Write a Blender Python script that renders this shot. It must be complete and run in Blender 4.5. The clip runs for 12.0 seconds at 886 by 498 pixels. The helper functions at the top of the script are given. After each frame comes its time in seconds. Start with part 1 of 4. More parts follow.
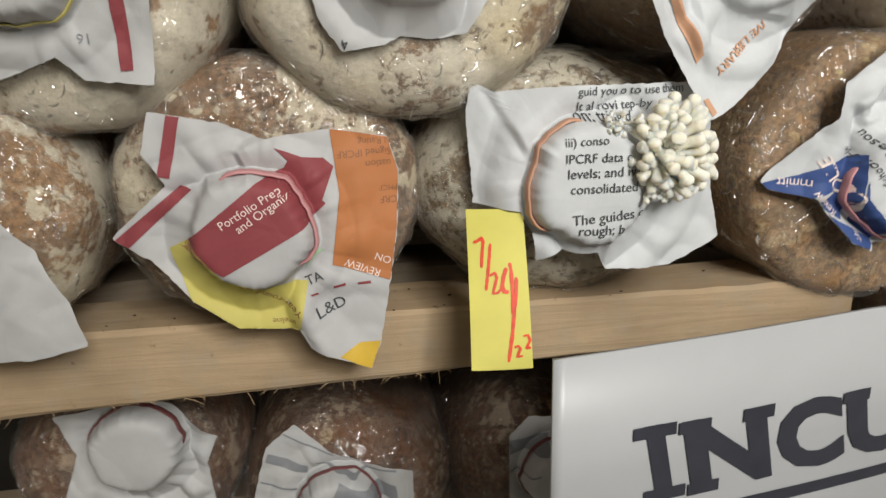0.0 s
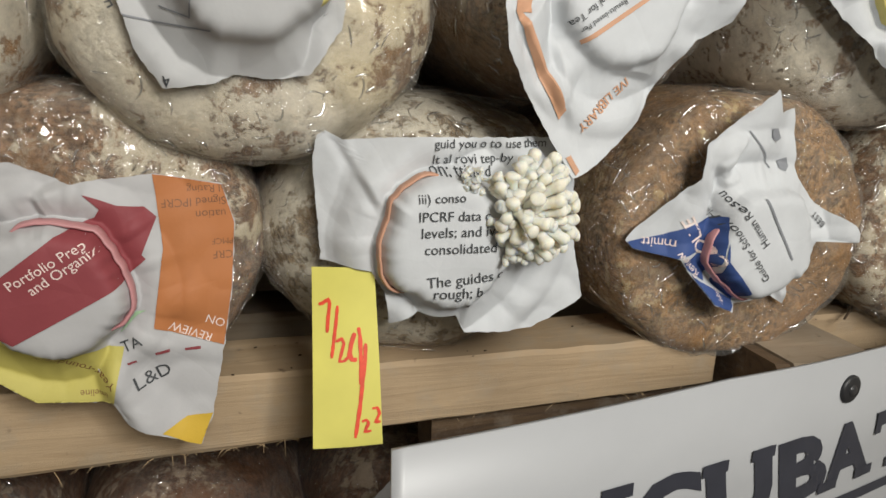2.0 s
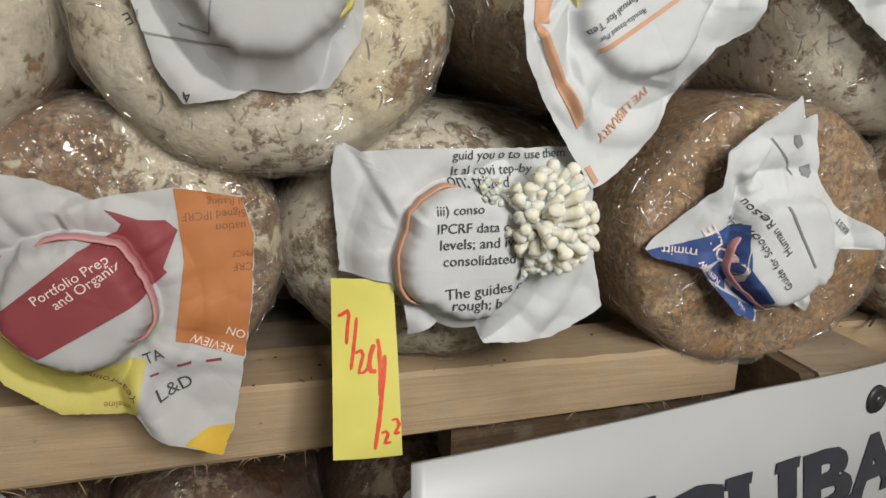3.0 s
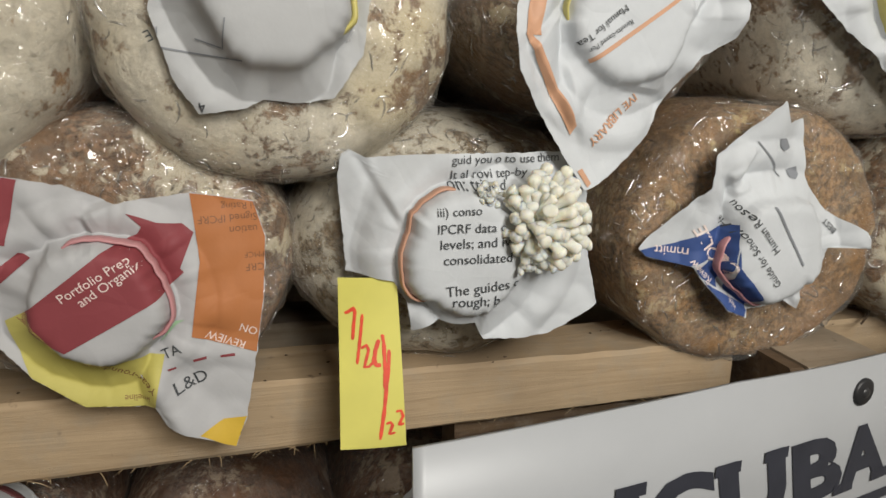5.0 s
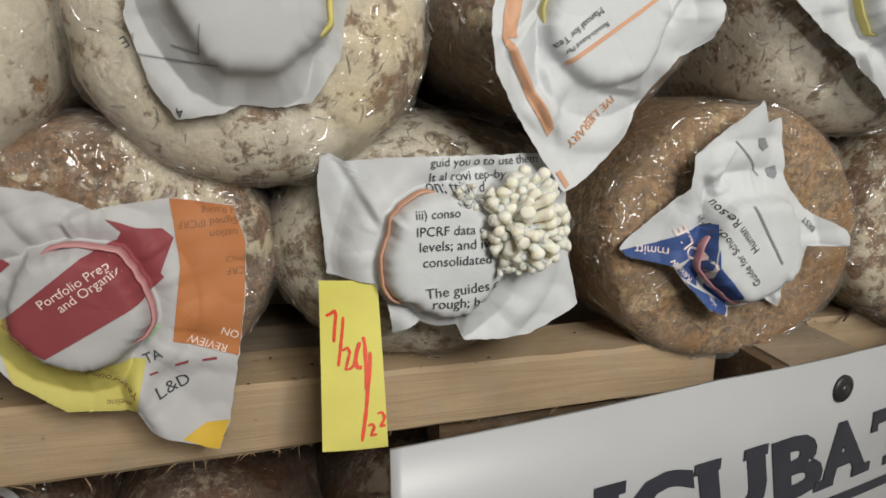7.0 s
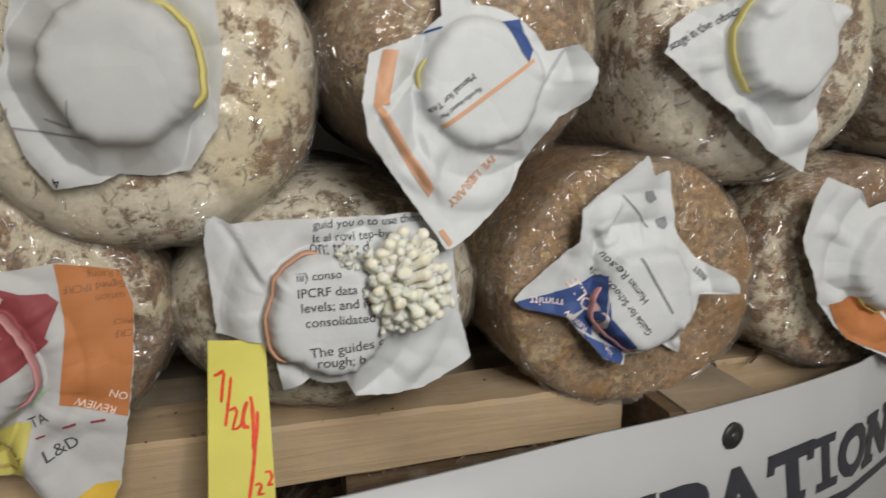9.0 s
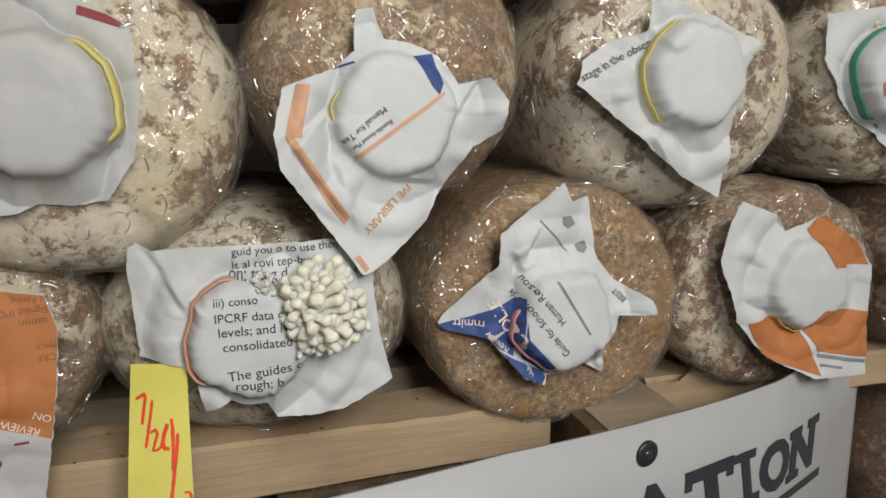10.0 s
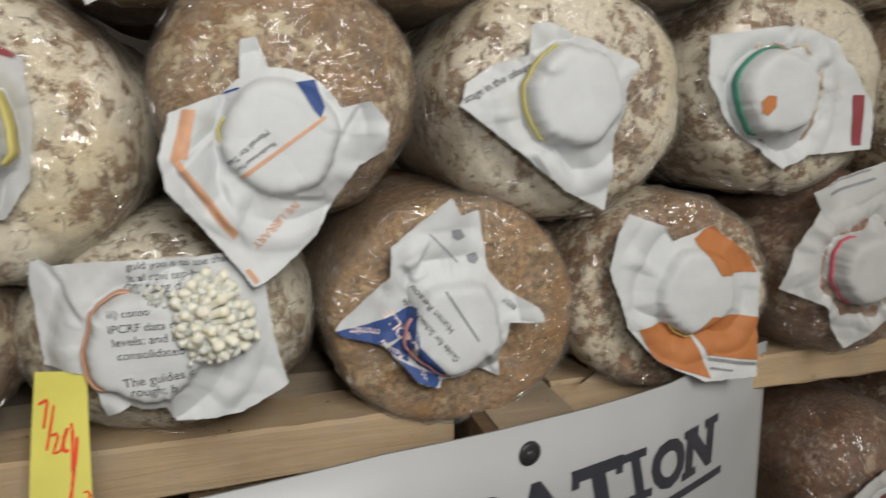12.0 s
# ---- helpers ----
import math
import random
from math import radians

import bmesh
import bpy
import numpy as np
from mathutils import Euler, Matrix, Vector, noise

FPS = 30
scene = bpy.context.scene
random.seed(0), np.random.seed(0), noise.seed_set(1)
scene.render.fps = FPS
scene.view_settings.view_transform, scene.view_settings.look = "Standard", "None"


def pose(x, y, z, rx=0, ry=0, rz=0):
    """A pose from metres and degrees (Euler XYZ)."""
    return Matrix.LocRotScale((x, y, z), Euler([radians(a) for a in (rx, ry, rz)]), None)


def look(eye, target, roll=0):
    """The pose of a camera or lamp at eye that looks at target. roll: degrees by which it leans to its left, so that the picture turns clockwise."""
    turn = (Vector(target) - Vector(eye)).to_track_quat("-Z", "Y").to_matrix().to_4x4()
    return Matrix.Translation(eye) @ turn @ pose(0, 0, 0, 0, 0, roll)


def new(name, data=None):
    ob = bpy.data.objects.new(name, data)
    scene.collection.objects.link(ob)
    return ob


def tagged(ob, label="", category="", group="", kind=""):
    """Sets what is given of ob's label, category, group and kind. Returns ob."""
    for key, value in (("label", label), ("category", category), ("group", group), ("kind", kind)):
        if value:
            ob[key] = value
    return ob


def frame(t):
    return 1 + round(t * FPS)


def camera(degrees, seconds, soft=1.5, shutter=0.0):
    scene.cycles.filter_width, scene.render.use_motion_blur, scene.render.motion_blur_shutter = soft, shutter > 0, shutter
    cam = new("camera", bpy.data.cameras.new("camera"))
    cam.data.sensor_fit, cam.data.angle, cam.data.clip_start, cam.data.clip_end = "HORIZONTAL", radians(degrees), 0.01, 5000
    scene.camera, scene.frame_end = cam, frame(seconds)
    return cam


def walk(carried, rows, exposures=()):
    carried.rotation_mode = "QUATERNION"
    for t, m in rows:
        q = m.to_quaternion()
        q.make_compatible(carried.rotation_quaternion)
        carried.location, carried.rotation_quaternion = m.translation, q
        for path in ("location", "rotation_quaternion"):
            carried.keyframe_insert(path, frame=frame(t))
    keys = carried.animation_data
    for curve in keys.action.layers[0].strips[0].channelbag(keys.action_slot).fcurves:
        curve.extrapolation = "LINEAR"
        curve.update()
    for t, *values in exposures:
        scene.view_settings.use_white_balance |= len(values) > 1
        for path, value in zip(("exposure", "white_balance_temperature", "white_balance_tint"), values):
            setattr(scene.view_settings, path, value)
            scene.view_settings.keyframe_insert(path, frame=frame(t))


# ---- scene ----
from mathutils.geometry import tessellate_polygon

LAMP_W, FILL_W = 0.33, 20.5
cam = camera(64.5, 12.0, shutter=0.5)
PATH = [
    (0, (-0.0629, -0.2542, 1.212), (0.1855, 1.6524, 0.661), -1.5),
    (0.5, (-0.0779, -0.2446, 1.212), (0.3581, 1.6328, 0.677), 2.6),
    (1, (-0.062, -0.232, 1.213), (0.4736, 1.6229, 0.694), 2.1),
    (1.5, (-0.0507, -0.2349, 1.216), (0.4752, 1.627, 0.712), 1.7),
    (2, (-0.0419, -0.2331, 1.219), (0.4869, 1.6312, 0.723), 1.7),
    (2.5, (-0.0422, -0.2291, 1.22), (0.457, 1.6393, 0.713), 1.5),
    (3, (-0.0419, -0.2321, 1.222), (0.4373, 1.6455, 0.728), 1),
    (3.2, (-0.0418, -0.2341, 1.221), (0.4375, 1.6435, 0.724), 0.6),
    (4.8, (-0.0437, -0.2453, 1.222), (0.396, 1.6465, 0.746), 0.4),
    (5, (-0.0417, -0.2451, 1.222), (0.4091, 1.6458, 0.754), 0.4),
    (5.5, (-0.0406, -0.246, 1.22), (0.4075, 1.6416, 0.734), 0.2),
    (6, (-0.0417, -0.2451, 1.219), (0.4024, 1.6431, 0.732), -0.1),
    (6.5, (-0.0408, -0.244, 1.219), (0.4094, 1.6428, 0.733), 0.1),
    (7, (-0.0364, -0.2476, 1.223), (0.4226, 1.6421, 0.755), -0.1),
    (8.8, (-0.0108, -0.2532, 1.232), (0.4912, 1.6386, 0.822), -0.6),
    (9, (-0.0022, -0.2584, 1.236), (0.4873, 1.6372, 0.828), -0.8),
    (9.5, (0.0134, -0.2639, 1.24), (0.5224, 1.6276, 0.839), -0.8),
    (10, (0.0222, -0.2721, 1.243), (0.5338, 1.6236, 0.86), -0.8),
    (10.5, (0.0208, -0.2783, 1.241), (0.5034, 1.6267, 0.872), -0.5),
    (11, (0.0198, -0.2784, 1.237), (0.511, 1.6204, 0.848), -0.4),
    (11.5, (0.0296, -0.2865, 1.243), (0.5197, 1.6142, 0.861), -0.8),
    (12, (0.0598, -0.2976, 1.251), (0.5747, 1.5954, 0.863), -1),
]
walk(cam, [(t, look(eye, target, roll)) for t, eye, target, roll in PATH],
     [(0.0, 0.13), (1.0, 0.06), (3.0, 0.0), (5.0, -0.06), (7.0, -0.08), (9.0, -0.19), (10.5, -0.17), (12.0, -0.17)])

# ---- world, light, exposure ----
wd = bpy.data.worlds.new("world")
wd.use_nodes = True
wd.node_tree.nodes["Background"].inputs[0].default_value = (0.9, 0.95, 1.0, 1)
wd.node_tree.nodes["Background"].inputs[1].default_value = 0.05
scene.world = wd


def lamp(name, kind, power, eye, target, size, colour):
    d = bpy.data.lights.new(name, kind)
    d.energy, d.color = power, colour
    d.shape, d.size = "DISK", size
    ob = new(name, d)
    ob.matrix_world = look(eye, target)
    return ob


# the small white hand lamp that lights the rack from beside the camera
lamp("hand_lamp", "AREA", LAMP_W, (0.090, -0.315, 1.290), (0.08, 0.0, 1.20), 0.040, (0.985, 0.98, 0.955))
# added fill light, high before the opposite wall, to lift the dark parts
lamp("fill_lamp", "AREA", FILL_W, (0.30, -1.40, 2.02), (0.1, 0.0, 1.17), 0.7, (1.0, 0.965, 0.89))


# ---- materials ----
def mat(name):
    m = bpy.data.materials.new(name)
    m.use_nodes = True
    return m, m.node_tree.nodes, m.node_tree.links, m.node_tree.nodes["Principled BSDF"]


def ramp(ns, ls, src, stops):
    r = ns.new("ShaderNodeValToRGB")
    e = r.color_ramp.elements
    while len(e) < len(stops):
        e.new(0.5)
    for el, (p, c) in zip(e, stops):
        el.position, el.color = p, (*c, 1) if len(c) == 3 else c
    ls.new(src, r.inputs[0])
    return r.outputs[0]


def grey(v):
    return (v, v, v)


def mixc(ns, ls, fac, a, b, blend="MIX"):
    n = ns.new("ShaderNodeMix")
    n.data_type, n.blend_type = "RGBA", blend
    for i, v in ((0, fac), (6, a), (7, b)):
        if isinstance(v, (int, float)):
            n.inputs[i].default_value = v
        elif isinstance(v, tuple):
            n.inputs[i].default_value = (*v, 1)
        else:
            ls.new(v, n.inputs[i])
    return n.outputs[2]


def coords(ns, ls):
    """Object coordinates, shifted by a random step for each object."""
    tc, oi = ns.new("ShaderNodeTexCoord"), ns.new("ShaderNodeObjectInfo")
    mul = ns.new("ShaderNodeVectorMath")
    mul.operation = "MULTIPLY_ADD"
    mul.inputs[1].default_value = (1, 1, 1)
    k = ns.new("ShaderNodeVectorMath")
    k.operation = "SCALE"
    k.inputs[0].default_value = (3.1, 5.7, 2.3)
    ls.new(oi.outputs["Random"], k.inputs["Scale"])
    ls.new(tc.outputs["Object"], mul.inputs[0])
    ls.new(k.outputs[0], mul.inputs[2])
    return mul.outputs[0]


def noise_tex(ns, ls, co, scale, detail=4.0, rough=0.55, distort=0.0):
    n = ns.new("ShaderNodeTexNoise")
    ls.new(co, n.inputs["Vector"])
    n.inputs["Scale"].default_value, n.inputs["Detail"].default_value = scale, detail
    n.inputs["Roughness"].default_value, n.inputs["Distortion"].default_value = rough, distort
    return n.outputs[0]


def bump(ns, ls, height, strength, dist, prev=None):
    b = ns.new("ShaderNodeBump")
    b.inputs["Strength"].default_value, b.inputs["Distance"].default_value = strength, dist
    ls.new(height, b.inputs["Height"])
    if prev is not None:
        ls.new(prev, b.inputs["Normal"])
    return b.outputs[0]


def substrate(name, cover, brown, cream, yellow=0.35, patchy=0.7):
    """Sawdust block: brown grain, white fungus growth in ragged patches, amber stains and dark pits."""
    m, ns, ls, p = mat(name)
    co = coords(ns, ls)
    big = noise_tex(ns, ls, co, 24, 2, 0.5, 0.4)
    mid = noise_tex(ns, ls, co, 150, 10, 0.70, 0.25)
    fld = ns.new("ShaderNodeMath")
    fld.operation = "MULTIPLY_ADD"
    ls.new(big, fld.inputs[0])
    fld.inputs[1].default_value = patchy
    ls.new(mid, fld.inputs[2])
    lo = 0.5 + 0.5 * patchy + 0.62 * (0.5 - cover)
    half = ns.new("ShaderNodeMath")
    half.operation = "MULTIPLY"
    half.inputs[1].default_value = 0.4
    ls.new(fld.outputs[0], half.inputs[0])
    lo *= 0.4
    growth = ramp(ns, ls, half.outputs[0], [(lo - 0.022, grey(0)), (lo - 0.006, grey(0.2)), (lo + 0.006, grey(0.88)), (lo + 0.03, grey(1))])
    # thin threads of growth that reach over the bare sawdust
    web = noise_tex(ns, ls, co, 260, 6, 0.7, 0.3)
    thin = ramp(ns, ls, web, [(0.52, grey(0)), (0.60, grey(0.55))])
    near = ramp(ns, ls, half.outputs[0], [(lo - 0.10, grey(0.0)), (lo - 0.02, grey(1))])
    thin = mixc(ns, ls, 1.0, thin, near, "MULTIPLY")
    grain = noise_tex(ns, ls, co, 420, 5, 0.72)
    tone = noise_tex(ns, ls, co, 34, 3, 0.55, 0.3)
    dark = tuple(c * 0.42 for c in brown)
    wood = ramp(ns, ls, grain, [(0.40, dark), (0.5, brown), (0.61, tuple(min(1, c * 1.9) for c in brown))])
    wood = mixc(ns, ls, ramp(ns, ls, tone, [(0.42, grey(0)), (0.64, grey(0.7))]), wood, (brown[0] * 1.2, brown[1] * 1.0, brown[2] * 0.6))
    blotch = noise_tex(ns, ls, co, 52, 4, 0.6, 0.5)
    wood = mixc(ns, ls, ramp(ns, ls, blotch, [(0.50, grey(0)), (0.60, grey(0.6))]), wood, tuple(c * 0.6 for c in brown))
    wood = mixc(ns, ls, thin, wood, tuple(c * 0.72 for c in cream))
    white = ramp(ns, ls, web, [(0.32, tuple(c * 0.74 for c in cream)), (0.52, cream), (0.7, tuple(min(1, c * 1.1) for c in cream))])
    stain = noise_tex(ns, ls, co, 17, 2, 0.5)
    white = mixc(ns, ls, ramp(ns, ls, stain, [(0.55, grey(0)), (0.72, grey(yellow))]), white, (0.56, 0.43, 0.17))
    col = mixc(ns, ls, growth, wood, white)
    # pits and dark chips, loosely gathered
    speck = ns.new("ShaderNodeTexVoronoi")
    speck.inputs["Scale"].default_value = 230
    ls.new(noise_shift(ns, ls, co, 300, 0.004), speck.inputs["Vector"])
    holes = ramp(ns, ls, speck.outputs["Distance"], [(0.13, grey(0.8)), (0.24, grey(0))])
    where = ramp(ns, ls, noise_tex(ns, ls, co, 60, 3, 0.6), [(0.5, grey(0)), (0.62, grey(1))])
    col = mixc(ns, ls, mixc(ns, ls, 1.0, holes, where, "MULTIPLY"), col, (0.045, 0.026, 0.014))
    ls.new(col, p.inputs["Base Color"])
    p.inputs["Roughness"].default_value = 0.5
    p.inputs["Specular IOR Level"].default_value = 0.3
    ls.new(bump(ns, ls, half.outputs[0], 0.7, 0.006, bump(ns, ls, grain, 0.4, 0.0008)), p.inputs["Normal"])
    return m


def noise_shift(ns, ls, co, scale, far):
    """Coordinates pushed about by noise, so that cells lose their even shape."""
    n = ns.new("ShaderNodeTexNoise")
    n.inputs["Scale"].default_value = scale
    ls.new(co, n.inputs["Vector"])
    v = ns.new("ShaderNodeVectorMath")
    v.operation = "MULTIPLY_ADD"
    v.inputs[1].default_value = (far, far, far)
    ls.new(n.outputs[1], v.inputs[0])
    ls.new(co, v.inputs[2])
    return v.outputs[0]


def paper_mat(name, colour, var=0.06):
    m, ns, ls, p = mat(name)
    co = coords(ns, ls)
    n1 = noise_tex(ns, ls, co, 60, 4, 0.6)
    col = ramp(ns, ls, n1, [(0.3, tuple(c * (1 - 2 * var) for c in colour)), (0.7, colour)])
    ls.new(col, p.inputs["Base Color"])
    p.inputs["Roughness"].default_value = 0.62
    p.inputs["Specular IOR Level"].default_value = 0.3
    fine = noise_tex(ns, ls, co, 900, 2, 0.5)
    vor = ns.new("ShaderNodeTexVoronoi")
    vor.feature = "DISTANCE_TO_EDGE"
    vor.inputs["Scale"].default_value = 30
    ls.new(noise_shift(ns, ls, co, 25, 0.03), vor.inputs["Vector"])
    edge = ramp(ns, ls, vor.outputs["Distance"], [(0.0, grey(0)), (0.16, grey(1))])
    ls.new(bump(ns, ls, fine, 0.12, 0.0003, bump(ns, ls, edge, 0.35, 0.0007)), p.inputs["Normal"])
    return m


def plain_mat(name, colour, rough=0.6, var=0.12, scale=80, coat=0.0):
    m, ns, ls, p = mat(name)
    co = coords(ns, ls)
    n1 = noise_tex(ns, ls, co, scale, 4, 0.6)
    ls.new(ramp(ns, ls, n1, [(0.3, tuple(c * (1 - var) for c in colour)), (0.7, tuple(min(1, c * (1 + var)) for c in colour))]), p.inputs["Base Color"])
    p.inputs["Roughness"].default_value = rough
    p.inputs["Coat Weight"].default_value = coat
    ls.new(bump(ns, ls, n1, 0.15, 0.0006), p.inputs["Normal"])
    return m


def wood_mat(name, light, dark):
    m, ns, ls, p = mat(name)
    co = coords(ns, ls)
    mp = ns.new("ShaderNodeMapping")
    mp.inputs["Scale"].default_value = (4, 45, 75)
    ls.new(co, mp.inputs["Vector"])
    grain = noise_tex(ns, ls, mp.outputs[0], 2.4, 6, 0.7, 0.9)
    patch = noise_tex(ns, ls, co, 18, 3, 0.55)
    spots = noise_tex(ns, ls, co, 130, 3, 0.6)
    c = ramp(ns, ls, grain, [(0.32, dark), (0.52, light), (0.75, tuple(min(1, v * 1.16) for v in light))])
    c = mixc(ns, ls, ramp(ns, ls, patch, [(0.42, grey(0)), (0.72, grey(0.75))]), c, tuple(v * 0.62 for v in light))
    c = mixc(ns, ls, ramp(ns, ls, spots, [(0.66, grey(0)), (0.76, grey(0.75))]), c, (0.10, 0.06, 0.035))
    kn = ns.new("ShaderNodeTexVoronoi")
    kn.inputs["Scale"].default_value = 14
    ls.new(co, kn.inputs["Vector"])
    c = mixc(ns, ls, ramp(ns, ls, kn.outputs["Distance"], [(0.035, grey(0.8)), (0.075, grey(0))]), c, (0.13, 0.075, 0.035))
    dust = noise_tex(ns, ls, co, 45, 5, 0.7)
    c = mixc(ns, ls, ramp(ns, ls, dust, [(0.5, grey(0)), (0.7, grey(0.45))]), c, (0.33, 0.29, 0.23))
    ls.new(c, p.inputs["Base Color"])
    p.inputs["Roughness"].default_value = 0.75
    ls.new(bump(ns, ls, grain, 0.5, 0.0012, bump(ns, ls, spots, 0.3, 0.0006)), p.inputs["Normal"])
    return m


def film_mat():
    """Thin clear plastic film, wrinkled: see-through, with sharp glints."""
    m, ns, ls, p = mat("clear_film")
    out = ns["Material Output"]
    t, g, mx = ns.new("ShaderNodeBsdfTransparent"), ns.new("ShaderNodeBsdfGlossy"), ns.new("ShaderNodeMixShader")
    g.inputs["Roughness"].default_value = 0.05
    lw = ns.new("ShaderNodeLayerWeight")
    lw.inputs["Blend"].default_value = 0.5
    pw, fr = ns.new("ShaderNodeMath"), ns.new("ShaderNodeMath")
    pw.operation, fr.operation = "POWER", "MULTIPLY_ADD"
    ls.new(lw.outputs["Facing"], pw.inputs[0])
    pw.inputs[1].default_value = 4.0
    ls.new(pw.outputs[0], fr.inputs[0])
    fr.inputs[1].default_value, fr.inputs[2].default_value = 0.28, 0.13
    co = coords(ns, ls)
    w1 = noise_tex(ns, ls, co, 40, 2, 0.5, 1.6)
    ridge = ramp(ns, ls, w1, [(0.462, grey(0)), (0.5, grey(1)), (0.538, grey(0))])
    w2 = noise_tex(ns, ls, co, 105, 2, 0.5, 2.2)
    pleat = ramp(ns, ls, w2, [(0.46, grey(0)), (0.5, grey(1)), (0.54, grey(0))])
    # crumpled in some places, taut in others
    slack = ramp(ns, ls, noise_tex(ns, ls, co, 22, 2, 0.5), [(0.40, grey(0.1)), (0.62, grey(1))])
    crumple = mixc(ns, ls, 1.0, pleat, slack, "MULTIPLY")
    n = bump(ns, ls, crumple, 1.0, 0.0020, bump(ns, ls, noise_tex(ns, ls, co, 170, 2, 0.5, 1.0), 1.0, 0.0026, bump(ns, ls, ridge, 1.0, 0.0036)))
    ls.new(n, g.inputs["Normal"])
    ls.new(fr.outputs[0], mx.inputs[0])
    ls.new(t.outputs[0], mx.inputs[1])
    ls.new(g.outputs[0], mx.inputs[2])
    haze, mh = ns.new("ShaderNodeBsdfDiffuse"), ns.new("ShaderNodeMixShader")
    haze.inputs["Color"].default_value = (0.72, 0.70, 0.66, 1)
    ls.new(ramp(ns, ls, w1, [(0.35, grey(0.03)), (0.65, grey(0.11))]), mh.inputs[0])
    ls.new(mx.outputs[0], mh.inputs[1])
    ls.new(haze.outputs[0], mh.inputs[2])
    ls.new(mh.outputs[0], out.inputs["Surface"])
    return m


SUB_WHITE = substrate("block_mostly_white", 0.56, (0.205, 0.135, 0.085), (0.65, 0.59, 0.47), 0.5)
SUB_MID = substrate("block_half_white", 0.43, (0.19, 0.110, 0.060), (0.58, 0.51, 0.38), 0.5)
SUB_BROWN = substrate("block_brown", 0.30, (0.235, 0.138, 0.064), (0.47, 0.35, 0.18), 0.8)
SUB_TAN = substrate("block_tan", 0.34, (0.235, 0.150, 0.088), (0.52, 0.43, 0.28), 0.9)
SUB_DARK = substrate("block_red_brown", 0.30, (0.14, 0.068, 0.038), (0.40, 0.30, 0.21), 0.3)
SUB_PALE = substrate("block_pale_grey", 0.50, (0.22, 0.165, 0.105), (0.62, 0.57, 0.46), 0.3)
SUB_PATCH = substrate("block_with_bare_patches", 0.52, (0.25, 0.142, 0.065), (0.62, 0.56, 0.44), 0.6, 1.5)
FILM = film_mat()


def crease_mat():
    """The folded edge of the film: several layers thick, so clearer in its shine."""
    m, ns, ls, p = mat("film_fold")
    t, g, mx = ns.new("ShaderNodeBsdfTransparent"), ns.new("ShaderNodeBsdfGlossy"), ns.new("ShaderNodeMixShader")
    g.inputs["Roughness"].default_value = 0.16
    mx.inputs[0].default_value = 0.5
    ls.new(t.outputs[0], mx.inputs[1])
    ls.new(g.outputs[0], mx.inputs[2])
    ls.new(mx.outputs[0], ns["Material Output"].inputs["Surface"])
    return m


FOLD = crease_mat()
WHITE = paper_mat("white_paper", (0.59, 0.61, 0.63))
GREYP = paper_mat("grey_white_paper", (0.495, 0.50, 0.505))
DULL = paper_mat("dull_white_paper", (0.49, 0.49, 0.50))
RED = paper_mat("crimson_ink", (0.27, 0.058, 0.068), 0.05)
ORANGE = paper_mat("orange_ink", (0.47, 0.18, 0.065), 0.05)
YELLOW = paper_mat("yellow_ink", (0.56, 0.50, 0.14), 0.05)
GOLD = paper_mat("gold_ink", (0.64, 0.42, 0.05), 0.05)
BLUE = paper_mat("blue_ink", (0.045, 0.085, 0.25), 0.05)
BLACK = plain_mat("black_ink", (0.05, 0.055, 0.06), 0.6)
GREYINK = plain_mat("grey_ink", (0.22, 0.23, 0.25), 0.6)
SALMON = plain_mat("salmon_ink", (0.56, 0.31, 0.19), 0.6)
PINKW = plain_mat("pale_ink", (0.78, 0.66, 0.62), 0.6)
BROWNINK = plain_mat("brown_ink", (0.20, 0.085, 0.035), 0.6)
GREEN = plain_mat("green_ink", (0.36, 0.55, 0.34), 0.6)
SIGNW = plain_mat("sign_white", (0.40, 0.41, 0.425), 0.38, 0.03, 25)
SIGNK = plain_mat("sign_ink", (0.035, 0.037, 0.05), 0.4)
TAGY = plain_mat("tag_yellow", (0.66, 0.61, 0.13), 0.6, 0.06, 40)
MARKER = plain_mat("marker_red", (0.70, 0.06, 0.02), 0.5, 0.2, 250)
RB_PINK = plain_mat("band_pink", (0.52, 0.25, 0.26), 0.5)
RB_TAN = plain_mat("band_tan", (0.55, 0.30, 0.20), 0.5)
RB_YELLOW = plain_mat("band_yellow", (0.56, 0.49, 0.16), 0.5)
RB_GREEN = plain_mat("band_green", (0.05, 0.24, 0.17), 0.5)
RB_DARK = plain_mat("band_dark", (0.16, 0.05, 0.05), 0.5)
RB_RED = plain_mat("band_red", (0.55, 0.10, 0.14), 0.5)
MUSH = plain_mat("mushroom_flesh", (0.79, 0.75, 0.63), 0.5, 0.10, 500)
MUSHCAP = plain_mat("mushroom_cap", (0.74, 0.70, 0.59), 0.5, 0.14, 300)
for m in (MUSH, MUSHCAP):
    flesh = m.node_tree.nodes["Principled BSDF"]
    flesh.inputs["Roughness"].default_value = 0.8
    flesh.inputs["Specular IOR Level"].default_value = 0.15
    flesh.inputs["Subsurface Weight"].default_value = 0.85
    flesh.inputs["Subsurface Radius"].default_value = (1.0, 0.8, 0.55)
    flesh.inputs["Subsurface Scale"].default_value = 0.006
PINE = wood_mat("pine_lumber", (0.43, 0.315, 0.195), (0.375, 0.265, 0.155))
PINE_OLD = wood_mat("weathered_lumber", (0.33, 0.26, 0.185), (0.26, 0.195, 0.13))
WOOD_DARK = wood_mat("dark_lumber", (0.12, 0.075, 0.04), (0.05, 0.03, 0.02))
